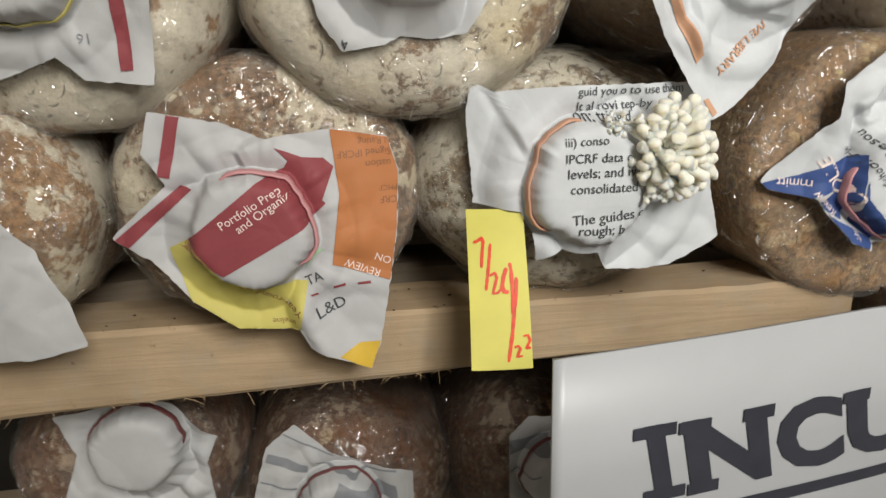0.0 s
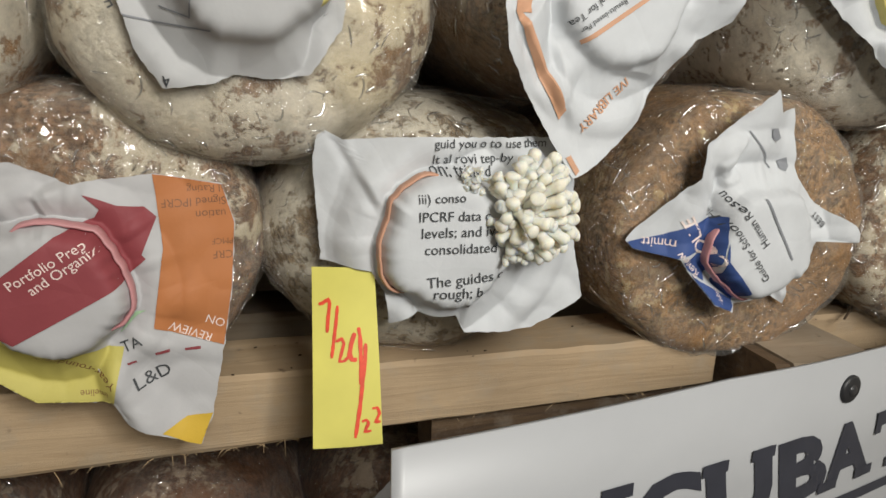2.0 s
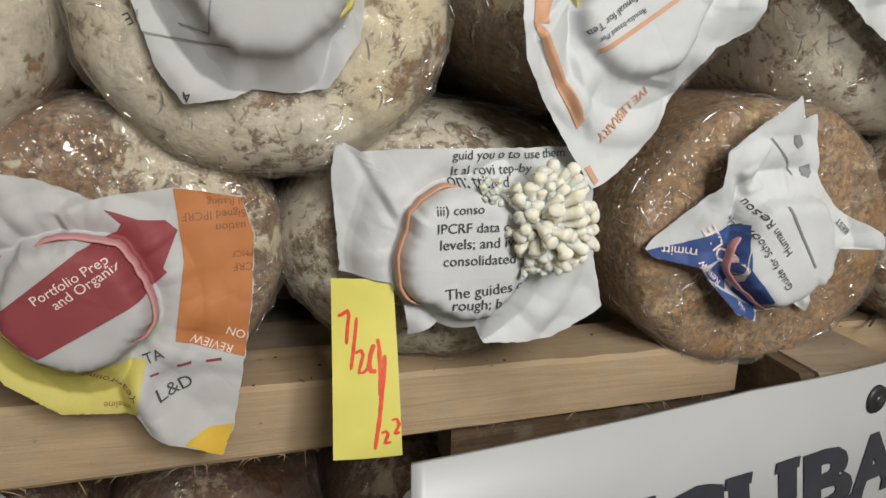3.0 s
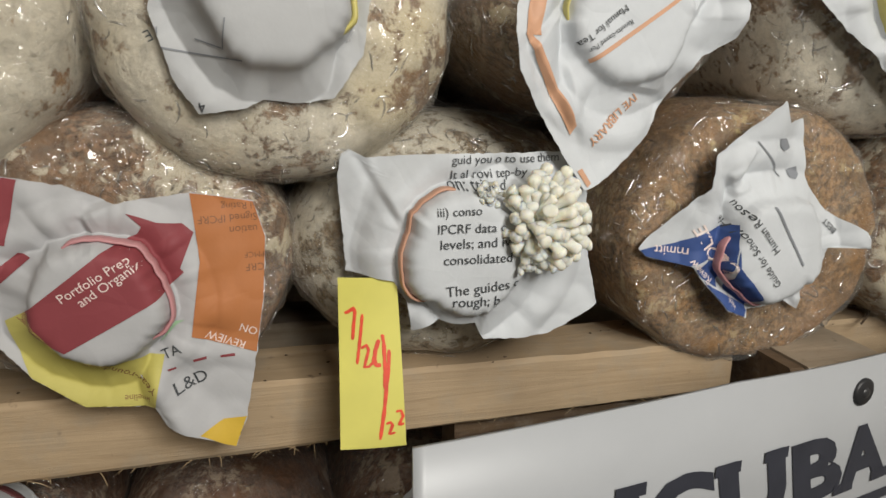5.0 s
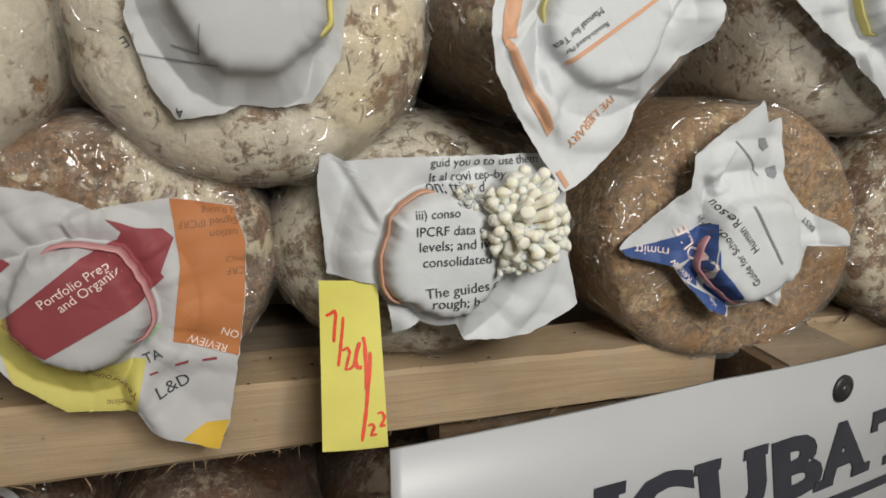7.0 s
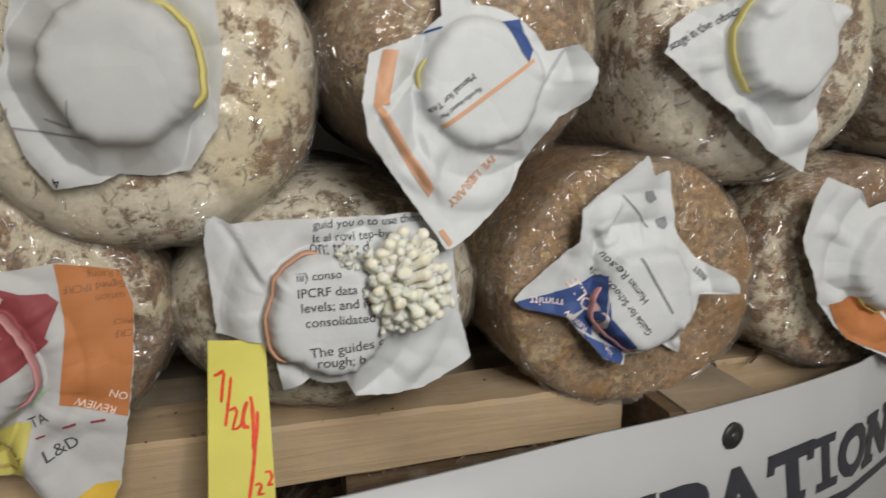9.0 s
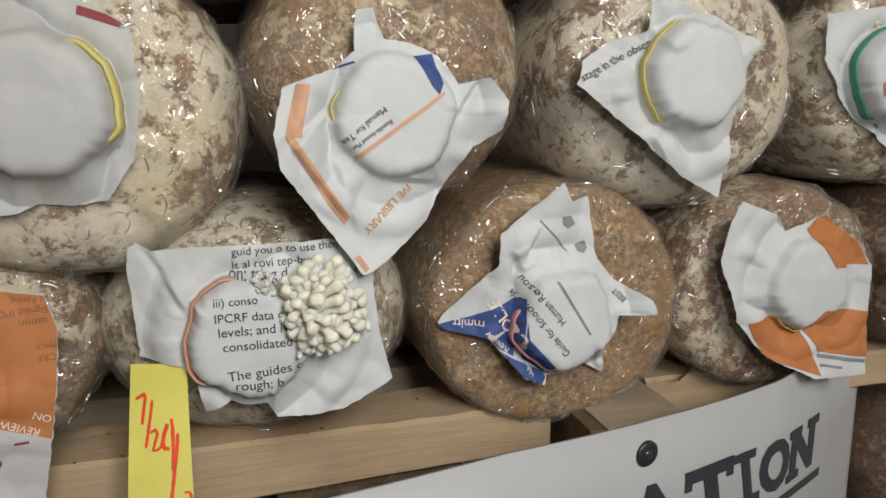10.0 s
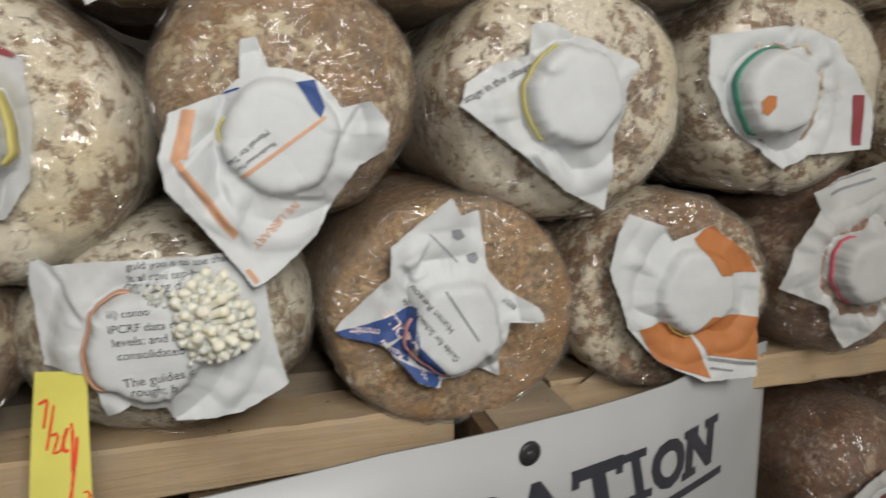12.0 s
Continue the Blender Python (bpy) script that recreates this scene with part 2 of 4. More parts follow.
TACK = plain_mat("tack_black", (0.02, 0.02, 0.022), 0.45)
TACKH = plain_mat("tack_ring", (0.035, 0.035, 0.037), 0.3)
DIRT = plain_mat("dark_crumb", (0.05, 0.03, 0.015), 0.9)
STRAW = plain_mat("wood_fibre", (0.45, 0.32, 0.18), 0.8)
WALL = plain_mat("dim_plaster", (0.55, 0.52, 0.47), 0.9, 0.25, 6)
# near-black plaster: the shade in the gaps between bags, put into the colour
WALL_SHADE = plain_mat("shaded_plaster", (0.045, 0.04, 0.035), 0.95, 0.3, 6)
FLOOR = plain_mat("concrete", (0.22, 0.21, 0.19), 0.9, 0.3, 5)


# ---- small builders ----
def mesh_of(bm, name, material, smooth=True):
    me = bpy.data.meshes.new(name)
    bm.to_mesh(me)
    bm.free()
    for m in material if isinstance(material, (list, tuple)) else (material,):
        me.materials.append(m)
    if smooth:
        for f in me.polygons:
            f.use_smooth = True
    return me


def part(name, bm, material, parent, label="", smooth=True):
    ob = new(name, mesh_of(bm, name, material, smooth))
    ob.parent = parent
    return tagged(ob, label) if label else ob


def empty(name, at, label, category, group="", kind=""):
    ob = new(name)
    ob.location = at
    ob.empty_display_size = 0.02
    return tagged(ob, label, category, group, kind)


def box(bm, x0, x1, y0, y1, z0, z1, bev=0.0):
    r = bmesh.ops.create_cube(bm, size=1)
    for v in r["verts"]:
        v.co = Vector(((x0 + x1) / 2 + v.co.x * (x1 - x0), (y0 + y1) / 2 + v.co.y * (y1 - y0), (z0 + z1) / 2 + v.co.z * (z1 - z0)))
    if bev:
        es = list({e for v in r["verts"] for e in v.link_edges})
        bmesh.ops.bevel(bm, geom=es, offset=bev, segments=2, profile=0.6, affect="EDGES")


def tube(bm, pts, radii, sides=8, flat=1.0):
    """A tube along points; flat squeezes it along its second axis."""
    rings = []
    for i, p in enumerate(pts):
        d = (pts[min(i + 1, len(pts) - 1)] - pts[max(i - 1, 0)]).normalized()
        a = d.cross(Vector((0, 0, 1)))
        if a.length < 0.1:
            a = d.cross(Vector((1, 0, 0)))
        a.normalize()
        b = d.cross(a)
        rings.append([bm.verts.new(p + a * math.cos(k * math.tau / sides) * radii[i] + b * math.sin(k * math.tau / sides) * radii[i] * flat) for k in range(sides)])
    for r0, r1 in zip(rings, rings[1:]):
        for k in range(sides):
            bm.faces.new((r0[k], r0[(k + 1) % sides], r1[(k + 1) % sides], r1[k]))
    bm.faces.new(rings[0][::-1])
    bm.faces.new(rings[-1])


def text_mesh(body, bold=0.0):
    """Triangles of the built-in font: points in its plane with the baseline at 0, and the width."""
    cu = bpy.data.curves.new("lettering", "FONT")
    cu.body, cu.size, cu.offset, cu.resolution_u = body, 1.0, bold, 3
    ob = bpy.data.objects.new("lettering", cu)
    scene.collection.objects.link(ob)
    bpy.context.view_layer.update()
    me = bpy.data.meshes.new_from_object(ob.evaluated_get(bpy.context.evaluated_depsgraph_get()))
    vs = [v.co.copy() for v in me.vertices]
    fs = [tuple(f.vertices) for f in me.polygons]
    bpy.data.objects.remove(ob)
    bpy.data.curves.remove(cu)
    bpy.data.meshes.remove(me)
    return vs, fs, max(v.x for v in vs), min(v.x for v in vs)


# ---- the bags ----
def bag(at, rx, rz, material, label, seed, length=0.20, neck=(0.0, 0.0), film=False, drum=False, dome=1.0):
    """A grow bag lying on its side, its neck towards the room. at: middle of the front rim circle."""
    root = empty("mushroom_grow_bag", at, label, "grow bag", "grow bags on the rack")
    rnd = random.Random(seed)
    off = Vector((rnd.random() * 9, rnd.random() * 9, rnd.random() * 9))
    front = 0.0
    prof = [(-0.0190, 0.24), (-0.0175, 0.32), (-0.0162, 0.42), (-0.0148, 0.52), (-0.0128, 0.62), (-0.0098, 0.71), (-0.0055, 0.79), (0.000, 0.86), (0.007, 0.92), (0.015, 0.96),
            (0.025, 0.985), (0.04, 1.0), (0.07, 1.0), (0.11, 0.99), (0.15, 0.99), (length - 0.02, 0.96), (length - 0.006, 0.86), (length, 0.6)]
    if drum:
        prof[3:10] = [(-0.0150, 0.53), (-0.0138, 0.65), (-0.0120, 0.76), (-0.0090, 0.845), (-0.0040, 0.915), (0.003, 0.96), (0.012, 0.985)]
    prof = [(yy * dome if yy < 0 else yy, k) for yy, k in prof]
    bm = bmesh.new()
    n = 88
    rings = []
    for yy, k in prof:
        ring = []
        for i in range(n):
            a = i * math.tau / n
            c, s = math.cos(a), math.sin(a)
            d = Vector((c * 2.2, yy * 24, s * 2.2)) + off
            lump = 1 + 0.045 * noise.noise(d) + 0.018 * noise.noise(d * 3.1)
            pleat = max(0.0, 0.75 - k) * 0.10 * noise.noise(Vector((a * 5.5, off.x, yy * 30)))
            r = k * lump + pleat
            # flattened a little underneath, where it rests
            zz = s * r * rz
            zz = max(zz, -rz * 0.93) if zz < 0 else zz
            pull = max(0.0, 1 - k / 0.95) ** 0.8 if yy < 0.03 else 0.0
            crinkle = 0.0016 * noise.noise(d * 2.3) + 0.0007 * abs(noise.noise(Vector((c * 9 * k, s * 9 * k, off.x)))) * (1.1 - k)
            ring.append(bm.verts.new((c * r * rx + neck[0] * pull, yy + front + crinkle, zz + neck[1] * pull)))
        rings.append(ring)
    for r0, r1 in zip(rings, rings[1:]):
        for i in range(n):
            bm.faces.new((r0[i], r0[(i + 1) % n], r1[(i + 1) % n], r1[i]))
    bm.faces.new(rings[0])
    bm.faces.new(rings[-1][::-1])
    bmesh.ops.recalc_face_normals(bm, faces=bm.faces)
    part("sawdust_block", bm, material, root)
    # the clear film, drawn tight over the block and pleated towards the neck
    bm = bmesh.new()
    n2 = 150
    shell_prof = []
    for (ya, ka), (yb, kb) in zip(prof[:13], prof[1:14]):
        for f in (0.0, 0.5):
            shell_prof.append((ya + (yb - ya) * f, ka + (kb - ka) * f))
    rings = []
    for yy, k in shell_prof:
        ring = []
        for i in range(n2):
            a = i * math.tau / n2
            c, s = math.cos(a), math.sin(a)
            d = Vector((c * 2.2, yy * 24, s * 2.2)) + off
            r = k * (1 + 0.045 * noise.noise(d) + 0.018 * noise.noise(d * 3.1)) + max(0.0, 0.75 - k) * 0.10 * noise.noise(Vector((a * 5.5, off.x, yy * 30)))
            zz = s * r * rz
            zz = max(zz, -rz * 0.93) if zz < 0 else zz
            pull = max(0.0, 1 - k / 0.95) ** 0.8 if yy < 0.03 else 0.0
            px, pz = c * r * rx, zz
            wr = 1 - abs(noise.noise(Vector((px * 60, pz * 60, yy * 50 + off.x)) + 0.6 * noise.noise_vector(Vector((px * 35, yy * 35, pz * 35)) + off)))
            puff = 0.0007 + 0.0016 * max(0.0, wr - 0.72) / 0.28 + 0.0004 * noise.noise(Vector((px * 160, yy * 160, pz * 160)))
            ring.append(bm.verts.new((px + neck[0] * pull + c * puff * k, yy + front + 0.0016 * noise.noise(d * 2.3) - puff * (1.15 - k), pz + neck[1] * pull + s * puff * k)))
        rings.append(ring)
    for r0, r1 in zip(rings, rings[1:]):
        for i in range(n2):
            bm.faces.new((r0[i], r0[(i + 1) % n2], r1[(i + 1) % n2], r1[i]))
    bmesh.ops.recalc_face_normals(bm, faces=bm.faces)
    # sharp raised creases of the film, straight or a little bent
    for q in range(230 if film else 150):
        j, i = rnd.uniform(1, len(rings) - 6), rnd.uniform(0, n2)
        g, bend = rnd.gauss(0, 0.55), rnd.uniform(-0.45, 0.45)
        step = rnd.uniform(0.25, 0.8)
        pts = []
        for w in range(6):
            j0, i0 = int(j), int(i) % n2
            fj, fi = j - int(j), i - math.floor(i)
            lo = rings[j0][i0].co.lerp(rings[j0][(i0 + 1) % n2].co, fi)
            hi = rings[j0 + 1][i0].co.lerp(rings[j0 + 1][(i0 + 1) % n2].co, fi)
            pts.append(lo.lerp(hi, fj))
            j = min(max(j + math.sin(g) * step * 0.7, 0.0), len(rings) - 2.01)
            i += math.cos(g) * step
            g += bend
        if (pts[0] - pts[-1]).length > 0.0015:
            wide = rnd.uniform(0.00020, 0.00048)
            had = len(bm.faces)
            tube(bm, pts, [wide * k for k in (0.25, 0.8, 1.0, 1.0, 0.8, 0.25)], 8)
            bm.faces.ensure_lookup_table()
            for f in bm.faces[had:]:
                f.material_index = 1
    part("plastic_film", bm, (FILM, FOLD), root, "shiny wrinkled clear plastic").visible_shadow = False
    if film:
        # loose crumpled film gathered round the neck
        bm = bmesh.new()
        m, k = 120, 7
        grid = []
        for j in range(k):
            f = j / (k - 1)
            ring = []
            for i in range(m):
                a = i * math.tau / m
                e = 0.5 + 0.5 * noise.noise(Vector((math.cos(a) * 1.7, math.sin(a) * 1.7, off.z)))
                r = 0.020 + f * (0.010 + 0.016 * e)
                ruf = noise.noise(Vector((a * 7, f * 2.5, off.y))) * 0.004 * (0.3 + f)
                ring.append(bm.verts.new((neck[0] + math.cos(a) * r, front - 0.0185 * dome + 0.002 + f * f * 0.008 + ruf, neck[1] + math.sin(a) * r * 0.95)))
            grid.append(ring)
        for r0, r1 in zip(grid, grid[1:]):
            for i in range(m):
                bm.faces.new((r0[i], r0[(i + 1) % m], r1[(i + 1) % m], r1[i]))
        part("film_collar", bm, FILM, root, "loose crinkled clear plastic").visible_shadow = False
    return root


# ---- the paper covers ----
class Cover:
    """A sheet of scrap paper over a bag's neck: a stuffed round cap, a pinched ring under the band, and a torn skirt."""

    def __init__(self, at, outline, seed, rc=0.0195, depth=0.016, fold=0.0045, tip=(0, 0), sag=0.0, tilt=(0, 0), arc=1.0, start=0.0, left=0.0, hang=(), creases=()):
        self.at, self.outline, self.rc, self.depth, self.fold, self.tip, self.sag, self.tilt = Vector(at), [(u / 1000, v / 1000) for u, v in outline], rc, depth, fold, tip, sag, tilt
        self.mid, self.half = start + arc * math.pi, arc * math.pi
        rnd = random.Random(seed)
        self.left = left
        self.creases = [tuple(k / 1000 for k in c) for c in creases]
        # where parts of the skirt lie: direction, distance out, and depth behind the cap's face
        h = sorted((math.atan2(v, u), math.hypot(u, v) / 1000, d / 1000) for u, v, d in hang)
        self.hang = [(h[-1][0] - math.tau, *h[-1][1:])] + h + [(h[0][0] + math.tau, *h[0][1:])] if h else []
        self.sides = rnd.choice((5, 6, 7))
        # straight folds: direction, distance from the middle, and how sharply the sheet turns there
        self.folds = []
        for k in range(11):
            g = rnd.random() * math.tau
            self.folds.append((math.cos(g), math.sin(g), rnd.uniform(0.008, 0.040), rnd.choice((-1, 1)) * rnd.uniform(0.10, 0.34) * fold / 0.0045))
        self.off = Vector((rnd.random() * 20, rnd.random() * 20, rnd.random() * 20))

    def reach(self, a):
        """How far the torn edge lies from the middle in direction a."""
        c, s = math.cos(a), math.sin(a)
        best = 0
        n = len(self.outline)
        for i in range(n):
            (x0, y0), (x1, y1) = self.outline[i], self.outline[(i + 1) % n]
            den = c * (y1 - y0) - s * (x1 - x0)
            if abs(den) < 1e-12:
                continue
            t = (x0 * (y1 - y0) - y0 * (x1 - x0)) / den
            k = (s * x0 - c * y0) / den
            if t > 0 and -1e-6 <= k <= 1 + 1e-6:
                best = max(best, t)
        return best

    def rim(self, a):
        """The cap's uneven rim."""
        c, s, o = math.cos(a), math.sin(a), self.off
        n1 = 0.075 * noise.noise(Vector((c * 1.3, s * 1.3, o.x))) - 0.05 * abs(noise.noise(Vector((c * 2.6, s * 2.6, o.y)))) + 0.02 * noise.noise(Vector((c * 7, s * 7, o.z)))
        sides = self.sides
        step = math.tau / sides
        poly = math.cos(step / 2) / math.cos((a + o.x) % step - step / 2)
        return self.rc * (1.0 + 0.35 * (poly - 0.95) + 1.0 * n1)

    def pinch(self, a):
        """1 where the band shows and draws the sheet in, 0 where the cap runs into the skirt."""
        if self.half > 3.1:
            return 1.0
        d = abs((a - self.mid + math.pi) % math.tau - math.pi)
        return min(1.0, max(0.0, (self.half + 0.35 - d) / 0.35))

    def lean(self, a, r, rim):
        """How much further out or in than its mean depth the skirt hangs in direction a."""
        for (a0, r0, d0), (a1, r1, d1) in zip(self.hang, self.hang[1:]):
            if a0 <= a <= a1:
                k = (a - a0) / (a1 - a0 + 1e-9)
                k = k * k * (3 - 2 * k)
                out = max(r0 + (r1 - r0) * k, rim + 0.006)
                return (self.depth - d0 - (d1 - d0) * k) * min(1.15, max(0.0, r - rim) / (out - rim))
        return 0.0

    def surf(self, u, v, lift=0.0):
        """The sheet's place over (u, v) metres right of and above the cap's middle."""
        r, a = math.hypot(u, v), math.atan2(v, u)
        rc, o = self.rc, self.off
        rim = self.rim(a)
        q = r / rim
        pinch = self.pinch(a)
        if q < 1:
            w = -0.0003 - 0.0051 * q ** 14 - 0.0006 * (1 + noise.noise(Vector((u * 60, v * 60, o.z))))
            for fc, fs, fd, fk in self.folds[:4]:
                w -= abs(fk) * 0.22 * max(0.0, u * fc + v * fs - fd * 0.45)
        else:
            span = 0.0024 + 0.0075 * (1 - pinch)
            f = min((r - rim) / span, 1.0)
            f = f ** 0.7
            w0 = -0.0054 - 0.0006 * (1 + noise.noise(Vector((math.cos(a) * rim * 60, math.sin(a) * rim * 60, o.z))))
            for fc, fs, fd, fk in self.folds[:4]:
                w0 -= abs(fk) * 0.22 * max(0.0, (math.cos(a) * fc + math.sin(a) * fs) * rim - fd * 0.45)
            w = w0 + (-self.depth - w0) * f
            g = max(0.0, r - rim - span)
            h = min(g / 0.014, 1.0)
            fold = noise.noise(Vector((math.cos(a) * 1.9, math.sin(a) * 1.9, o.y))) + 0.45 * noise.noise(Vector((math.cos(a) * 4.5, math.sin(a) * 4.5, o.z)))
            ridge = max(0.0, noise.noise(Vector((math.cos(a) * 3.3, math.sin(a) * 3.3, o.x + r * 25))) - 0.08)
            pleat = ridge * 0.0042 * self.fold / 0.0045 * math.sin(math.pi * min((r - rim) / 0.022, 1))
            flat = (abs(noise.noise(Vector((u * 38, v * 38, o.z)))) + 0.6 * abs(noise.noise(Vector((u * 70 + 3, v * 70, o.x))))) * 0.0024
            for fc, fs, fd, fk in self.folds:
                flat += fk * min(max(0.0, u * fc + v * fs - fd), 0.009) * (0.3 if self.hang else 0.55)
            flat += self.left * min(u + 0.005, 0.0)
            w += 0.0020 * math.sin(math.pi * min(g / 0.012, 1)) + fold * self.fold * (0.28 if self.hang else 0.5) * h + flat * h + pleat
            w += (self.tip[0] * u + self.tip[1] * v) * h - self.sag * (g / 0.03) ** 2
            w = max(w, -self.depth - 0.0015) if r < 0.034 and not self.left else w
            w += self.lean(a, r, rim)
        for x0, y0, x1, y1, deep in self.creases:
            dx, dy = x1 - x0, y1 - y0
            k = ((u - x0) * dx + (v - y0) * dy) / (dx * dx + dy * dy)
            if -0.1 < k < 1.1:
                # one side of a fold stands proud and drops sharply onto the other
                off = ((u - x0) * dy - (v - y0) * dx) / math.hypot(dx, dy)
                fade = min(1.0, max(0.0, min(k + 0.1, 1.1 - k) / 0.2))
                if off < -0.0011:
                    w += deep * fade * max(0.0, 1 + (off + 0.0011) / 0.009)
                elif off < 0.0011:
                    w += deep * fade * (0.2 - 0.8 * off / 0.0011)
                else:
                    w -= deep * fade * 0.6 * max(0.0, 1 - (off - 0.0011) / 0.003)
        w += self.tilt[0] * u + self.tilt[1] * v
        return self.at + Vector((u, -(w + lift), v))

    def sheet(self, bm):
        n, rad = 300, (0.0, 0.1, 0.2, 0.3, 0.4, 0.5, 0.58, 0.66, 0.72, 0.78, 0.83, 0.87, 0.91, 0.94, 0.97, 1.0, 1.02)
        rings = []
        mid = bm.verts.new(self.surf(0, 0))
        reaches = []
        for i in range(n):
            a = i * math.tau / n
            rr = max(self.reach(a), self.rc + 0.0035)
            reaches.append(rr * (1 + 0.012 * noise.noise(Vector((a * 17, self.off.x, 0)))))
        for q in rad[1:]:
            rings.append([bm.verts.new(self.surf(math.cos(i * math.tau / n) * self.rc * q, math.sin(i * math.tau / n) * self.rc * q)) for i in range(n)])
        steps = 38
        for j in range(1, steps + 1):
            f = (j / steps) ** 1.25
            ring = []
            for i in range(n):
                a = i * math.tau / n
                r = self.rc * 1.02 + (reaches[i] - self.rc * 1.02) * f
                ring.append(bm.verts.new(self.surf(math.cos(a) * r, math.sin(a) * r)))
            rings.append(ring)
        for i in range(n):
            bm.faces.new((mid, rings[0][i], rings[0][(i + 1) % n]))
        for r0, r1 in zip(rings, rings[1:]):
            for i in range(n):
                bm.faces.new((r0[i], r1[i], r1[(i + 1) % n], r0[(i + 1) % n]))

    def band(self, bm, wide=0.0009, cover=1.0, start=0.0):
        n, sides = int(96 * cover), 8
        pts = []
        for i in range(n + (0 if cover >= 1 else 1)):
            a = start + i * math.tau / 96
            u, v = math.cos(a), math.sin(a)
            r = self.rim(a) + 0.0013
            w = -self.depth * 0.72 + 0.0018 * noise.noise(Vector((u * 1.1, v * 1.1, self.off.z)))
            if cover < 1:
                end = min(i, n - i) / 7
                if end < 1:
                    r -= 0.0042 * (1 - end) ** 1.5
                    w -= 0.002 * (1 - end)
            pts.append((u * r, v * r, w, u, v))
        rings = []
        for u, v, w, c, s in pts:
            ring = []
            for k in range(sides):
                b = k * math.tau / sides
                rr, ww = math.cos(b) * wide * 0.42, math.sin(b) * wide * 1.7
                t = w + ww + self.tilt[0] * u + self.tilt[1] * v
                ring.append(bm.verts.new(self.at + Vector((u + c * rr, -t, v + s * rr))))
            rings.append(ring)
        loop = list(zip(rings, rings[1:] + rings[:1])) if cover >= 1 else list(zip(rings, rings[1:]))
        for r0, r1 in loop:
            for k in range(sides):
                bm.faces.new((r0[k], r1[k], r1[(k + 1) % sides], r0[(k + 1) % sides]))

    def patch(self, bm, pts, lift=0.0004, cell=0.0006):
        """A printed area, laid on the sheet. pts in millimetres."""
        whole = [Vector((u / 1000, v / 1000, 0)) for u, v in pts]
        for tri in tessellate_polygon([whole]):
            self.piece(bm, [whole[k] for k in tri], lift, cell)

    def piece(self, bm, pts, lift, cell):
        area = sum(p.x * q.y - q.x * p.y for p, q in zip(pts, pts[1:] + pts[:1]))
        if area < 0:
            pts = pts[::-1]
        x0, x1 = min(p.x for p in pts), max(p.x for p in pts)
        y0, y1 = min(p.y for p in pts), max(p.y for p in pts)
        nx, ny = max(1, math.ceil((x1 - x0) / cell)), max(1, math.ceil((y1 - y0) / cell))
        tmp = bmesh.new()
        vs = [[tmp.verts.new((x0 + (x1 - x0) * i / nx, y0 + (y1 - y0) * j / ny, 0)) for i in range(nx + 1)] for j in range(ny + 1)]
        for j in range(ny):
            for i in range(nx):
                tmp.faces.new((vs[j][i], vs[j][i + 1], vs[j + 1][i + 1], vs[j + 1][i]))
        for p, q in zip(pts, pts[1:] + pts[:1]):
            d = q - p
            nrm = Vector((d.y, -d.x, 0))
            if nrm.length < 1e-9 or not tmp.verts:
                continue
            bmesh.ops.bisect_plane(tmp, geom=list(tmp.verts) + list(tmp.edges) + list(tmp.faces), plane_co=p, plane_no=nrm, clear_outer=True, dist=1e-7)
        tmp.verts.ensure_lookup_table()
        new_v = {}
        for v in tmp.verts:
            r = math.hypot(v.co.x, v.co.y)
            if r > self.rc * 1.1:
                a = math.atan2(v.co.y, v.co.x)
                m = max(self.reach(a), self.rc + 0.0035) - 0.0002
                if r > m:
                    v.co *= m / r
            new_v[v] = bm.verts.new(self.surf(v.co.x, v.co.y, lift))
        for f in tmp.faces:
            bm.faces.new([new_v[v] for v in f.verts])
        tmp.free()

    def text(self, bm, body, p0, p1, lift=0.0005, bold=0.0, tall=1.0):
        """Words from p0 to p1 (millimetres, along the baseline)."""
        vs, fs, hi, lo = text_mesh(body, bold)
        a, b = Vector((p0[0] / 1000, p0[1] / 1000)), Vector((p1[0] / 1000, p1[1] / 1000))
        d = (b - a) / (hi - lo)
        n = Vector((-d.y, d.x)) * tall
        out = [bm.verts.new(self.surf(*(a + d * (v.x - lo) + n * v.y), lift)) for v in vs]
        for f in fs:
            try:
                bm.faces.new([out[i] for i in f])
            except ValueError:
                pass


def cover(at, outline, seed, label, material, band, band_label, prints=(), words=(), **kw):
    """A paper cover with its rubber band, printed areas (label, material, polygons) and words (material, lines)."""
    wide, arc, start = kw.pop("wide", 0.0009), kw.pop("arc", 1.0), kw.pop("start", 0.0)
    c = Cover(at, outline, seed, arc=arc, start=start, **kw)
    root = empty("paper_cover", (0, 0, 0), label, "paper cover", "paper covers on the bag necks")
    bm = bmesh.new()
    c.sheet(bm)
    part("sheet", bm, material, root)
    bm = bmesh.new()
    c.band(bm, wide, arc, start)
    bmesh.ops.recalc_face_normals(bm, faces=bm.faces)
    part("rubber_band", bm, band, root, band_label)
    for name, m, polys in prints:
        for pts in polys:
            bm = bmesh.new()
            c.patch(bm, pts)
            part("printed_area", bm, m, root, name)
    for name, m, lines in words:
        for line in lines:
            bm = bmesh.new()
            c.text(bm, *line[:3], **(line[3] if len(line) > 3 else {}))
            part("printed_text", bm, m, root, name, smooth=False)
    return c, root


# ---- the room and the rack ----
def shell(name, x0, x1, y0, y1, z0, z1, material, label, category):
    bm = bmesh.new()
    box(bm, x0, x1, y0, y1, z0, z1)
    return tagged(new(name, mesh_of(bm, name, material, False)), label, category, kind="structure")


